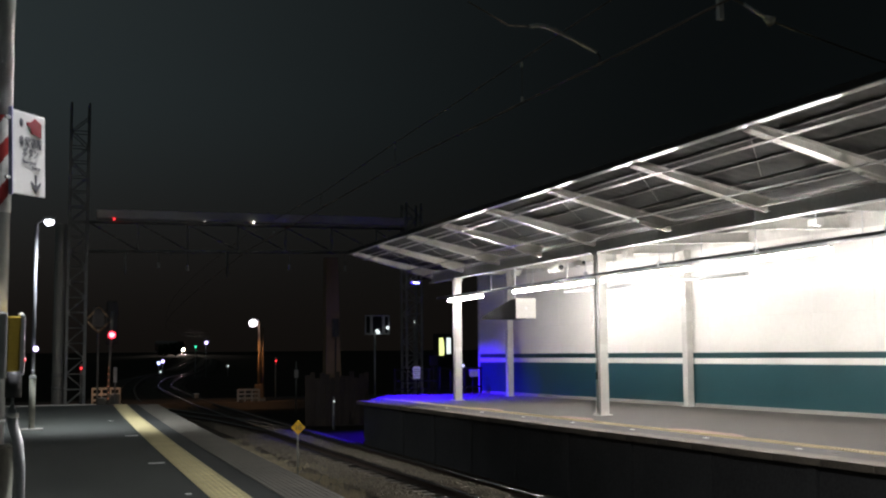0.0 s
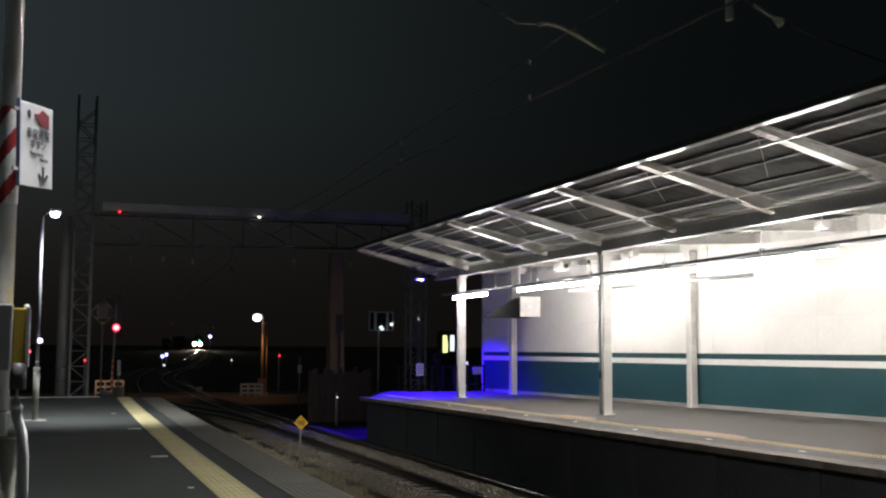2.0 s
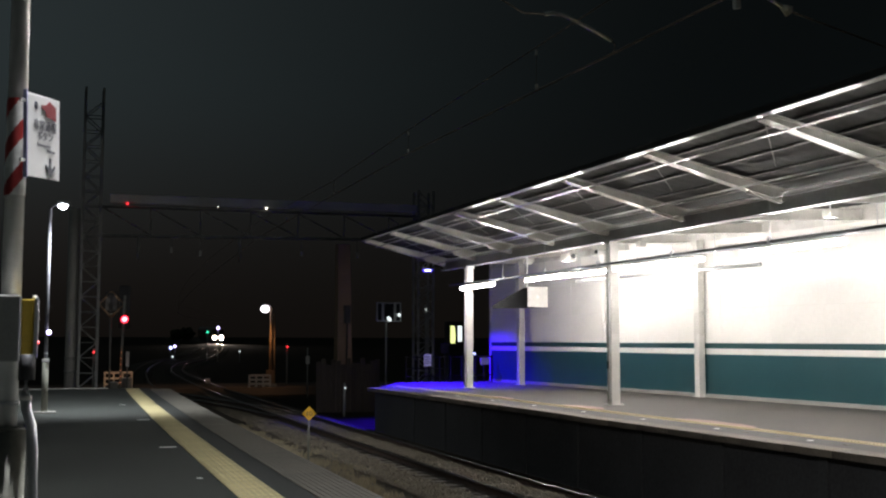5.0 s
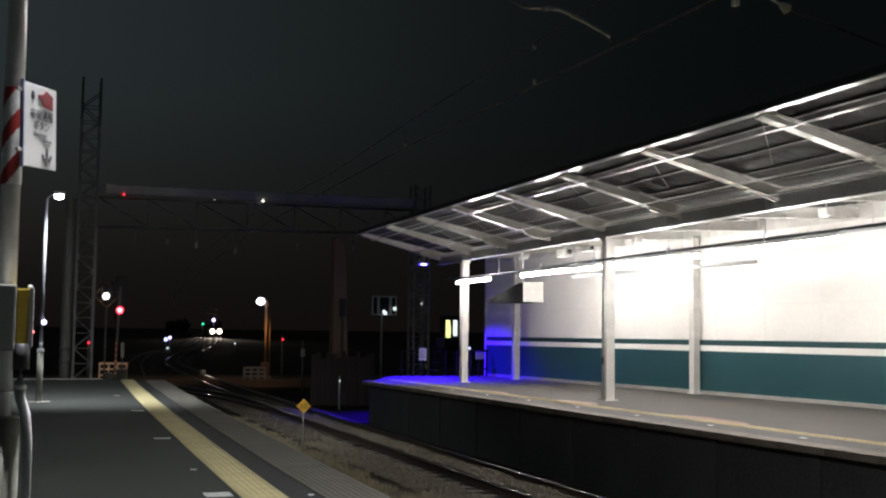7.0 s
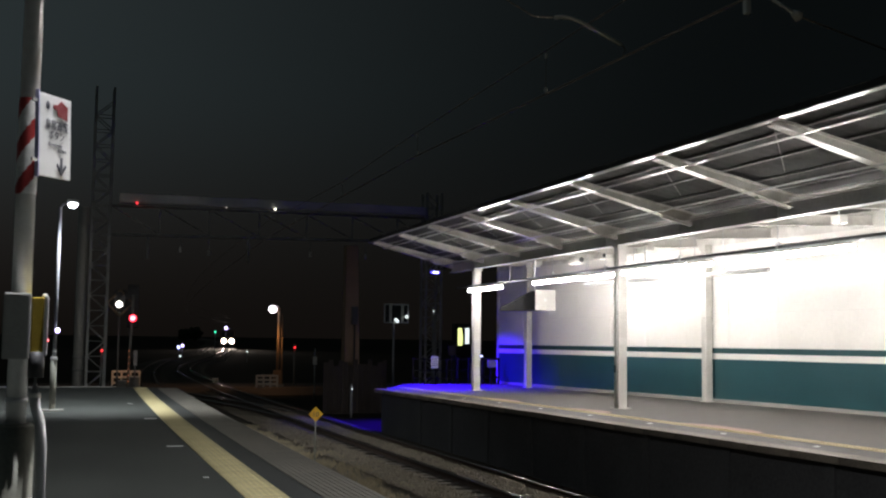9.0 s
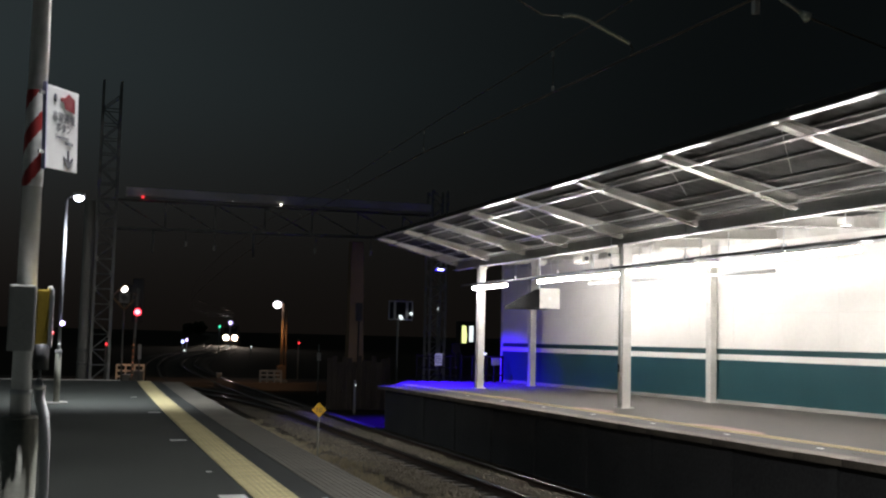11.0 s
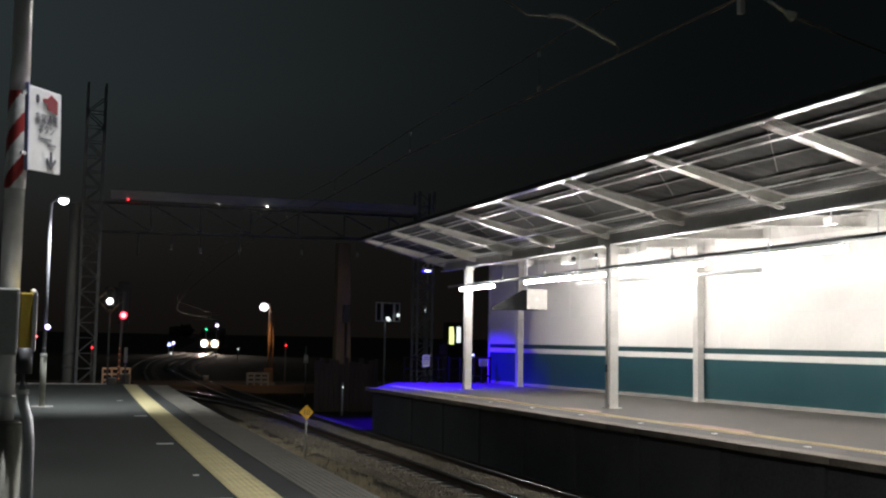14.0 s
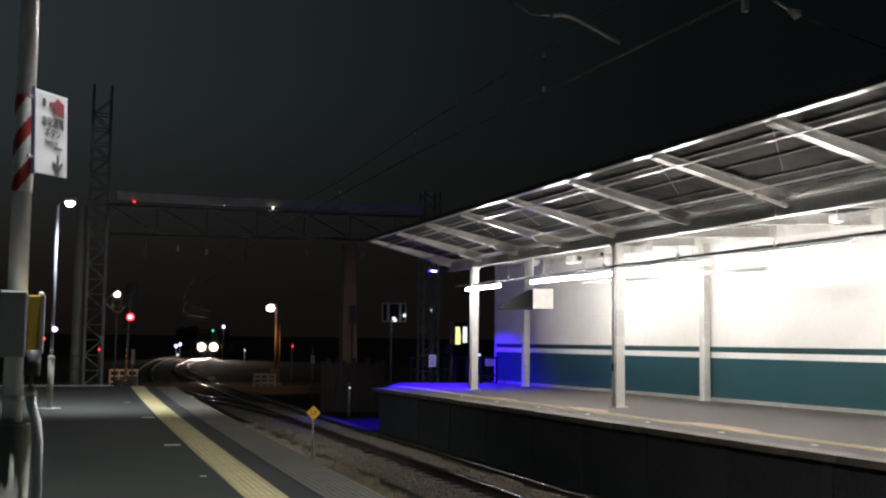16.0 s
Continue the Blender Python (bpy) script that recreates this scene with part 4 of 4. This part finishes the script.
def crossing_indicator():
    root = thing("crossing_indicator", (2.62, 52, -1.44), "diamond-framed crossing indicator lamp on a post", "signal")
    bm = B()
    rod(bm, (0, 0.1, 0), (0, 0.1, 4.1), 0.045, n=8)
    part("post", bm, M_DARKSTEEL, root)
    bm = B()
    c = 4.5
    pts = [(0, c + 0.58), (0.55, c), (0, c - 0.58), (-0.55, c)]
    for p, q in zip(pts, pts[1:] + pts[:1]):
        rod(bm, (p[0], 0.02, p[1]), (q[0], 0.02, q[1]), 0.05, n=6)
    part("diamond_frame", bm, M_BROWN, root)
    bm = B()
    box(bm, -0.26, 0.26, 0.05, 0.12, c - 0.3, c + 0.58, 0.02)
    part("backplate", bm, M_BLACK, root)
    for z in (c - 0.05, c + 0.35):
        bm = B()
        rod(bm, (-0.03, 0.0, z), (-0.03, 0.03, z), 0.14, n=20)
        part("lens", bm, G_WARM, root, "glowing white lens")
    # added shutters stand in for the lenses switching on and off
    shutters = []
    for _ in range(2):
        bm = B()
        rod(bm, (0, -0.03, 0), (0, -0.01, 0), 0.17, n=20)
        box(bm, -0.03, 0.03, -0.03, -0.01, -0.26, -0.15)
        shutters.append(part("shutter", bm, M_BLACK, root, "added dark shutter standing in for a lamp switching"))
    return shutters, Vector((-0.03, 0, c - 0.05)), Vector((-0.03, 0, c + 0.35))


SHUTTERS, LENS_LOW, LENS_HIGH = crossing_indicator()


def plate_post(x, y, z0, z1, w, h, label):
    root = thing("marker_post", (x, y, -1.44), label, "post sign")
    bm = B()
    rod(bm, (0, 0.03, 0), (0, 0.03, z1 + 1.44), 0.035, n=8)
    part("post", bm, M_DARKSTEEL, root)
    bm = B()
    box(bm, -w / 2, w / 2, -0.02, 0.0, z0 + 1.44, z0 + h + 1.44, 0.004)
    part("plate", bm, M_BARRIER, root, "plain white plate")


plate_post(3.35, 51.6, 0.28, 0.95, 0.15, 0.66, "narrow white plate on a short trackside post")
plate_post(12.3, 55, 0.28, 1.1, 0.2, 0.4, "slim trackside post with a small pale plate")


def barrier(name, x0, x1, y, z0, z1, rows, posts, label):
    root = thing(name, ((x0 + x1) / 2, y, z0), label, "fence")
    h, w = z1 - z0, (x1 - x0) / 2
    for i in range(posts):
        x = -w + 2 * w * i / (posts - 1)
        bm = B()
        box(bm, x - 0.05, x + 0.05, -0.05, 0.05, -0.45, h, 0.008)
        part("post", bm, M_BARRIER, root)
    for r in range(rows):
        z = h * (0.12 + 0.82 * r / (rows - 1))
        bm = B()
        box(bm, -w, w, -0.075, -0.051, z - 0.06, z + 0.06, 0.006)
        part("rail", bm, M_BARRIER, root)


barrier("crossing_fence", 10.5, 11.65, 61.5, -1.0, -0.45, 3, 4, "low white slatted fence at the level crossing")
barrier("crossing_fence", 2.9, 4.3, 62.5, -1.0, -0.25, 3, 4, "low white fence lit orange beside the crossing")


def crossing_lamp():
    root = thing("street_lamp", (11.75, 62, -1.44), "street lamp with a bright globe beside the level crossing", "street lamp")
    bm = B()
    rod(bm, (0, 0, 0), (0, 0, 4.75), 0.1, 0.07, n=12)
    part("pole", bm, M_BROWN, root)
    bm = B()
    rod(bm, (0.26, 0.1, 0), (0.2, 0.1, 4.4), 0.06, 0.05, n=10)
    part("second_pole", bm, M_BROWN, root)
    bm = B()
    tube(bm, [(0, 0, 4.7), (-0.08, 0, 4.85), (-0.25, 0, 4.88), (-0.36, 0, 4.82)], 0.03)
    part("arm", bm, M_GALV, root)
    bm = B()
    rod(bm, (-0.37, 0, 4.8), (-0.37, 0, 4.95), 0.2, 0.06, n=16)
    head = part("lamp_head", bm, M_GALV, root)
    bm = B()
    ball(bm, (-0.37, -0.1, 4.65), 0.22, 1.1, 0.9, 0.95)
    part("globe", bm, G_STREET, head, "glowing white globe")
    bm = B()
    box(bm, -0.22, 0.2, -0.2, 0.2, 0.5, 1.25, 0.03)
    part("relay_box", bm, M_BROWN, root, "rusty brown relay box")
    bm = B()
    box(bm, -0.3, 0.32, -0.26, 0.22, 0.0, 0.48, 0.02)
    part("plinth", bm, M_CONC, root)


crossing_lamp()


def road():
    bm = B()
    prism(bm, [(59.0, -1.46), (60.6, -1.12), (67.6, -1.115), (69.4, -1.46)], "x", -60, 90)
    part("crossing_road", bm, M_ROAD)
    tagged(bpy.data.objects["crossing_road"], "asphalt road crossing the railway tracks", "road", kind="structure")


road()


def relay_box(x, y, w, h, label):
    root = thing("relay_cabinet", (x, y, -1.44), label, "cabinet")
    bm = B()
    box(bm, -w / 2, w / 2, -0.2, 0.2, 0.1, h, 0.02)
    part("case", bm, M_CONC, root)
    bm = B()
    box(bm, -w / 2 - 0.03, w / 2 + 0.03, -0.24, 0.24, h, h + 0.05, 0.01)
    part("lid", bm, M_GALV, root)
    bm = B()
    box(bm, -w / 2 - 0.02, w / 2 + 0.02, -0.22, 0.22, 0, 0.1)
    part("plinth", bm, M_CONC, root)


relay_box(3.75, 58.5, 0.55, 0.95, "grey metal relay cabinet beside the crossing")
relay_box(3.1, 57.5, 0.4, 0.8, "small grey relay cabinet beside the track")
relay_box(9.3, 69.5, 0.25, 0.5, "small pale trackside box beyond the crossing")


def brown_column():
    root = thing("gantry_column", (11.58, 45, -1.44), "tapered brown steel column beside the track", "column")
    bm = B()
    a, b = 0.34, 0.25
    lo = [bm.verts.new((sx * a, sy * a, 0)) for sx, sy in ((-1, -1), (1, -1), (1, 1), (-1, 1))]
    hi = [bm.verts.new((sx * b - 0.08, sy * b, 6.9)) for sx, sy in ((-1, -1), (1, -1), (1, 1), (-1, 1))]
    for i in range(4):
        bm.faces.new((lo[i], lo[(i + 1) % 4], hi[(i + 1) % 4], hi[i]))
    bm.faces.new(lo)
    bm.faces.new(hi)
    part("shaft", bm, M_BROWN, root)
    bm = B()
    box(bm, -0.1, 0.16, -0.5, -0.3, 3.6, 4.35, 0.03)
    part("speaker", bm, M_BLACK, root, "black speaker box")
    bm = B()
    rod(bm, (0.03, -0.42, 0.2), (0.03, -0.42, 3.6), 0.03, n=8)
    part("pipe", bm, M_BLACK, root)


brown_column()


def plank_fence():
    root = thing("board_fence", (10.2, 44, -1.44), "dark weathered board fence beyond the platform", "fence")
    x, k = 0.0, 0
    while x < 2.5:
        bm = B()
        h = 2.05 + 0.14 * math.sin(k * 2.3)
        box(bm, x, x + 0.19, -0.015, 0.015, 0.0, h)
        part("board", bm, M_FENCE, root)
        x += 0.205
        k += 1
    for z in (0.6, 1.7):
        bm = B()
        box(bm, 0, 2.5, 0.016, 0.06, z, z + 0.08)
        part("rail", bm, M_FENCE, root)


plank_fence()


def end_fence():
    root = thing("platform_end_fence", (11.85, 37.3, 0), "painted steel railing across the platform end", "railing")
    for i in range(6):
        bm = B()
        x = i * 0.42
        box(bm, x - 0.022, x + 0.022, -0.025, 0.025, 0, 0.92, 0.005)
        part("post", bm, M_FENCE_BLUE, root)
    for z in (0.2, 0.48, 0.88):
        bm = B()
        box(bm, -0.05, 2.15, -0.05, -0.031, z - 0.016, z + 0.016, 0.004)
        part("rail", bm, M_FENCE_BLUE, root)
    for x, z, w, h, m, label in ((0.78, 0.56, 0.28, 0.43, M_SIGNWHITE, "pale notice board"), (1.42, 1.02, 0.3, 0.34, M_FENCE_BLUE, "grey notice board")):
        bm = B()
        box(bm, x - w / 2, x + w / 2, -0.075, -0.055, z, z + h, 0.004)
        nb = part("notice_board", bm, m, root, label)
        if z < 0.9:
            for q in range(4):
                bm = B()
                box(bm, x - w * 0.38, x + w * (0.38 - 0.1 * (q % 2)), -0.078, -0.0755, z + 0.09 + q * 0.075, z + 0.11 + q * 0.075)
                part("text_bar", bm, M_FENCE_BLUE, nb)
        else:
            bm = B()
            rod(bm, (x, -0.045, 0.0), (x, -0.045, z + 0.1), 0.02, n=6)
            part("stake", bm, M_FENCE_BLUE, root)
    root = thing("side_railing", (14.15, 37.2, 0), "steel railing with a pale cover at the platform end", "railing")
    for i in range(4):
        bm = B()
        box(bm, i * 0.3 - 0.03, i * 0.3 + 0.03, -0.03, 0.03, 0, 0.95, 0.006)
        part("post", bm, M_FENCE_BLUE, root)
    for z in (0.25, 0.9):
        bm = B()
        box(bm, -0.03, 0.93, -0.05, -0.031, z - 0.03, z + 0.03, 0.004)
        part("rail", bm, M_FENCE_BLUE, root)
    bm = B()
    box(bm, 0.42, 0.76, -0.16, -0.06, 0.6, 0.86, 0.03)
    part("cover", bm, M_GREYBOX, root, "pale box cover")
    bm = B()
    ball(bm, (0.22, -0.05, 1.0), 0.045)
    part("small_lamp", bm, G_SIGNW, root, "small glowing white lamp")


end_fence()


def blue_lamp():
    root = thing("blue_safety_lamp", (12.98, 38.4, 0.12), "bright blue safety lamp on a long arm from the canopy end", "lamp")
    bm = B()
    rod(bm, (-0.68, -3.85, 3.85), (0, 0.0, 3.98), 0.025, n=8)
    part("arm", bm, M_DULL, root)
    bm = B()
    box(bm, -0.2, 0.2, -0.12, 0.06, 3.93, 4.02, 0.02)
    head = part("lamp_head", bm, M_DARKSTEEL, root)
    bm = B()
    box(bm, -0.16, 0.16, -0.13, 0.03, 3.86, 3.925, 0.02)
    part("led_panel", bm, G_BLUE, head, "glowing blue LED panel")
    # pale core paints the overexposed middle of the blue lamp
    bm = B()
    box(bm, -0.11, 0.11, -0.14, -0.131, 3.873, 3.915, 0.004)
    part("led_core", bm, G_BLUECORE, head, "white-blue core painted as the LED glare")


blue_lamp()


def frame_board():
    root = thing("framed_board", (13.85, 46, -1.44), "pale framed mirror board on a post beyond the platform", "board")
    bm = B()
    rod(bm, (-0.12, 0.05, 0), (-0.12, 0.05, 4.0), 0.045, n=8)
    part("post", bm, M_DARKSTEEL, root)
    for x0, x1 in ((-0.57, -0.3), (-0.28, 0.24), (0.26, 0.52)):
        bm = B()
        for a, b, c, d in ((x0, x1, 3.72, 3.76), (x0, x1, 4.5, 4.54), (x0, x0 + 0.04, 3.76, 4.5), (x1 - 0.04, x1, 3.76, 4.5)):
            box(bm, a, b, -0.03, 0.0, c, d)
        fr = part("frame", bm, M_BEAM, root, "pale metal frame")
        bm = B()
        box(bm, x0 + 0.04, x1 - 0.04, -0.015, -0.005, 3.76, 4.5)
        part("pane", bm, M_GLASS, fr, "dark glass pane")
    for x, z in ((-0.06, 3.86), (-0.0, 3.8), (0.42, 4.0)):
        bm = B()
        ball(bm, (x, -0.1, z), 0.075)
        part("lamp", bm, G_SIGNW, root, "small glowing white lamp")


frame_board()


def vending():
    root = thing("lit_sign_box", (22.1, 60, -1.44), "dark roadside box with glowing yellow and white panels", "sign")
    bm = B()
    box(bm, -0.5, 0.6, 0, 0.6, 0, 4.0, 0.02)
    part("case", bm, M_BLACK, root)
    bm = B()
    prism(bm, [(-0.35, 2.75), (-0.08, 2.75), (-0.05, 3.2), (-0.12, 3.75), (-0.35, 3.75)], "y", -0.03, -0.01)
    part("yellow_panel", bm, G_SIGNY, root, "glowing yellow panel")
    bm = B()
    box(bm, 0.1, 0.34, -0.03, -0.01, 2.85, 3.75)
    part("white_panel", bm, G_SIGNW, root, "glowing white panel")


vending()


def far_lamp(x, y, z, r, m, label, category="street lamp"):
    root = thing("distant_lamp", (x, y, rail_z(y) - 0.34), label, category, "distant lamps")
    h = z - rail_z(y) + 0.34
    bm = B()
    rod(bm, (0, 0.1, 0), (0, 0.1, h + 0.1), 0.05, n=8)
    part("post", bm, M_DARKSTEEL, root)
    bm = B()
    rod(bm, (0, -0.02, h + 0.12), (0, 0.14, h + 0.16), r * 0.8, r, n=10)
    part("hood", bm, M_DARKSTEEL, root)
    bm = B()
    ball(bm, (0, 0, h), r)
    part("globe", bm, m, root)


far_lamp(14.17, 140, 0.5, 0.2, G_BLUEW, "distant blue-white lamp beyond the crossing")
far_lamp(14.75, 141, 0.7, 0.17, G_VIOLET, "distant violet-white lamp beyond the crossing")
far_lamp(14.2, 138, -0.55, 0.12, G_SIGNW, "low distant white lamp beside the track")
far_lamp(20.05, 141, 2.98, 0.2, G_VIOLET, "distant violet street lamp beside the track")
far_lamp(18.6, 140, 2.46, 0.12, G_GREEN, "distant green railway signal", "signal")
far_lamp(22.63, 140, 0.05, 0.1, G_SIGNW, "small distant white lamp")
far_lamp(13.52, 66, 1.07, 0.06, G_REDDIM, "small red crossing lamp on a post")
far_lamp(2.1, 57, 0.87, 0.06, G_REDDIM, "small dim red lamp beside the crossing")
far_lamp(16.3, 48.2, 2.9, 0.06, G_SIGNW, "tiny white lamp beyond the platform end")
far_lamp(10.75, 41.5, -0.35, 0.03, G_SIGNW, "tiny white lamp low beside the track")


def marker_sign():
    root = thing("speed_marker", (5.52, 24.5, -1.44), "yellow diamond marker with black number on a post", "sign")
    bm = B()
    rod(bm, (0, 0.02, 0), (0, 0.02, 1.35), 0.02, n=8)
    part("post", bm, M_SLEEVE, root)
    bm = B()
    s = 0.165
    prism(bm, [(0, 1.28 - s), (s, 1.28), (0, 1.28 + s), (-s, 1.28)], "y", -0.012, 0.0)
    pl = part("plate", bm, M_DIAMOND, root, "yellow diamond plate")
    words("number", "10", 0.16, pl, pose(-0.005, -0.0135, 1.225, 90, 0, 0), M_INK, "black painted number")


marker_sign()


# ---- trees far off ----
# added trees, there only to block the train's headlights at the start
def tree(x, y, h, w, seed):
    rng = random.Random(seed)
    z0 = rail_z(y) - 0.34
    root = thing("tree", (x, y, z0), "dark leafy tree added to hide the far headlights", "tree", "far trees")
    bm = B()
    rod(bm, (0, 0, 0), (0.1, 0, h * 0.5), 0.16, 0.09, n=8)
    for k in range(6):
        a = k * 1.05 + rng.random()
        rod(bm, (0.05, 0, h * (0.25 + 0.05 * k)), (math.cos(a) * w * 0.6, math.sin(a) * w * 0.6, h * (0.5 + 0.06 * k)), 0.08, 0.03, n=6)
    part("trunk", bm, M_BARK, root)
    verts, faces = [], []
    for _ in range(2600):
        a, u, r = rng.random() * 6.283, rng.uniform(-1, 1), rng.random() ** 0.4
        q = math.sqrt(1 - u * u)
        lump = 0.8 + 0.3 * math.sin(a * 3 + seed) * math.cos(u * 4)
        c = Vector((math.cos(a) * q * w * r * lump, math.sin(a) * q * w * r * lump, h * 0.55 + u * h * 0.46 * r * lump))
        s = rng.uniform(0.15, 0.4)
        d1 = Vector((rng.uniform(-1, 1), rng.uniform(-1, 1), rng.uniform(-1, 1))) * s
        d2 = Vector((rng.uniform(-1, 1), rng.uniform(-1, 1), rng.uniform(-1, 1))) * s
        k = len(verts)
        verts += [c - d1, c + d2, c + d1, c - d2]
        faces.append((k, k + 1, k + 2, k + 3))
    me = bpy.data.meshes.new("crown")
    me.from_pydata([tuple(v) for v in verts], [], faces)
    me.materials.append(M_LEAF)
    ob = new("crown", me)
    ob.parent = root


for i, (x, y, h, w) in enumerate(((35.2, 306, 3.8, 2.1), (32.2, 304, 3.2, 2.0))):
    tree(x, y, h, w, i + 1)


# ---- train ----
def train_car(lead):
    root = thing("train_car" if not lead else "train_front_car", (0, 0, 0), "commuter train leading car with bright headlights" if lead else "following commuter train car", "train", "train cars")
    bm = B()
    prism(bm, [(-1.4, 0.95), (-1.42, 1.6), (-1.4, 2.9), (-1.2, 3.45), (-0.6, 3.66), (0.6, 3.66), (1.2, 3.45), (1.4, 2.9), (1.42, 1.6), (1.4, 0.95)], "y", 0.0, 19.5)
    part("body", bm, M_TRAIN, root)
    bm = B()
    box(bm, -1.43, 1.43, 0.2, 19.3, 1.3, 1.55)
    part("band", bm, M_TRAIN_BAND, root)
    bm = B()
    box(bm, -1.2, 1.2, 0.6, 18.9, 0.35, 0.95, 0.05)
    part("underframe", bm, M_BLACK, root)
    for yb in (2.8, 16.6):
        bm = B()
        box(bm, -1.0, 1.0, yb - 1.4, yb + 1.4, 0.3, 0.7, 0.05)
        bog = part("bogie", bm, M_BLACK, root)
        for sx in (-1, 1):
            for o in (-1.05, 1.05):
                bm = B()
                rod(bm, (sx * 0.5, yb + o, 0.43), (sx * 0.62, yb + o, 0.43), 0.43, n=20)
                part("wheel", bm, M_DARKSTEEL, bog)
    for side in (-1, 1):
        for k in range(6):
            bm = B()
            y0 = 1.9 + k * 2.9
            box(bm, side * 1.415 - 0.02, side * 1.415 + 0.02, y0, y0 + 1.7, 1.75, 2.6, 0.008)
            part("side_window", bm, M_GLASS, root)
    if lead:
        bm = B()
        box(bm, -1.2, 1.2, -0.03, 0.02, 1.95, 3.05, 0.012)
        part("windscreen", bm, M_GLASS, root, "dark front windscreen")
        bm = B()
        box(bm, -0.55, 0.55, -0.04, 0.01, 3.12, 3.38, 0.01)
        part("destination_box", bm, M_BLACK, root)
        for sx in (-1, 1):
            bm = B()
            box(bm, sx * 0.75 - 0.62, sx * 0.75 + 0.62, -0.12, 0.02, 0.68, 1.92, 0.1)
            case = part("headlight_case", bm, M_GALV, root)
            # oversized glowing discs paint the bloom and warm halo round each headlight
            for r, yy, m, label in ((0.54, -0.121, G_HEADRING, "warm glowing disc painted as the lamp halo"), (0.3, -0.128, G_HEAD, "glowing warm white headlight")):
                bm = B()
                bm.faces.new([bm.verts.new((sx * 0.75 + r * math.cos(0.3142 * i), yy, 1.3 + r * math.sin(0.3142 * i))) for i in range(20)])
                part("headlight" if r < 0.4 else "reflector_glow", bm, m, case, label)
        bm = B()
        box(bm, -1.1, 1.1, -0.05, 0.3, 0.25, 0.9, 0.03)
        part("snow_plough", bm, M_BLACK, root)
        bm = B()
        box(bm, -0.14, 0.14, -0.12, 0.1, 0.75, 1.0, 0.04)
        part("coupler", bm, M_DARKSTEEL, root)
    return root


CAR_1 = train_car(True)
CAR_2 = train_car(False)

# distances along the ground to the front of the train, by its plan line
TRAIN = [(0.0, 38.9, 331.0), (1.0, 39.51, 315.5), (2.0, 39.9, 304.4), (3.0, 39.7, 293.4), (3.8, 39.4, 284.0), (5.0, 38.2, 270.0), (6.4, 36.5, 253.4), (7.2, 35.1, 244.5), (8.0, 33.93, 235.6), (8.6, 32.8, 228.6), (9.2, 31.6, 221.8), (10.3, 29.9, 209.5), (11.4, 28.0, 197.0), (12.2, 26.3, 188.2), (13.0, 24.7, 179.3), (14.0, 22.8, 167.5), (15.0, 20.65, 156.6), (16.0, 18.66, 144.8)]


def on_way(y):
    """Place and heading of the main track at y."""
    for a, b in zip(main_way, main_way[1:]):
        if a.y <= y <= b.y:
            f = (y - a.y) / (b.y - a.y)
            return a.x + (b.x - a.x) * f, math.degrees(math.atan2(b.x - a.x, b.y - a.y))
    return main_way[-1].x, 0.0


def motions():
    for car, back in ((CAR_1, 0.0), (CAR_2, 20.2)):
        rows = []
        for t, x, y in TRAIN:
            yy = y + back
            xc, head = on_way(yy + 9)
            x0, _ = on_way(yy)
            x1, _ = on_way(yy + 19)
            turn = -math.degrees(math.atan2(x1 - x0, 19.0))
            pitch = math.degrees(math.atan2(rail_z(yy + 19) - rail_z(yy), 19.0))
            rows.append((t, pose(x0, yy, rail_z(yy), pitch, 0, turn)))
        walk(car, rows)
    # the two lenses light in turn: of the added shutters one swaps between them, the other uncovers the upper lens once
    aside = LENS_HIGH + Vector((0.36, 0, 0))
    swap, t, low = [(0.0, pose(*LENS_LOW))], 6.55, True
    while t < 16.0:
        a, b = (LENS_LOW, LENS_HIGH) if low else (LENS_HIGH, LENS_LOW)
        swap += [(t - 0.03, pose(*a)), (t + 0.03, pose(*b))]
        low, t = not low, t + 0.6
    walk(SHUTTERS[0], swap + [(16.0, pose(*(LENS_LOW if low else LENS_HIGH)))])
    walk(SHUTTERS[1], [(0.0, pose(*LENS_HIGH)), (6.34, pose(*LENS_HIGH)), (6.42, pose(*aside)), (16.0, pose(*aside))])


motions()
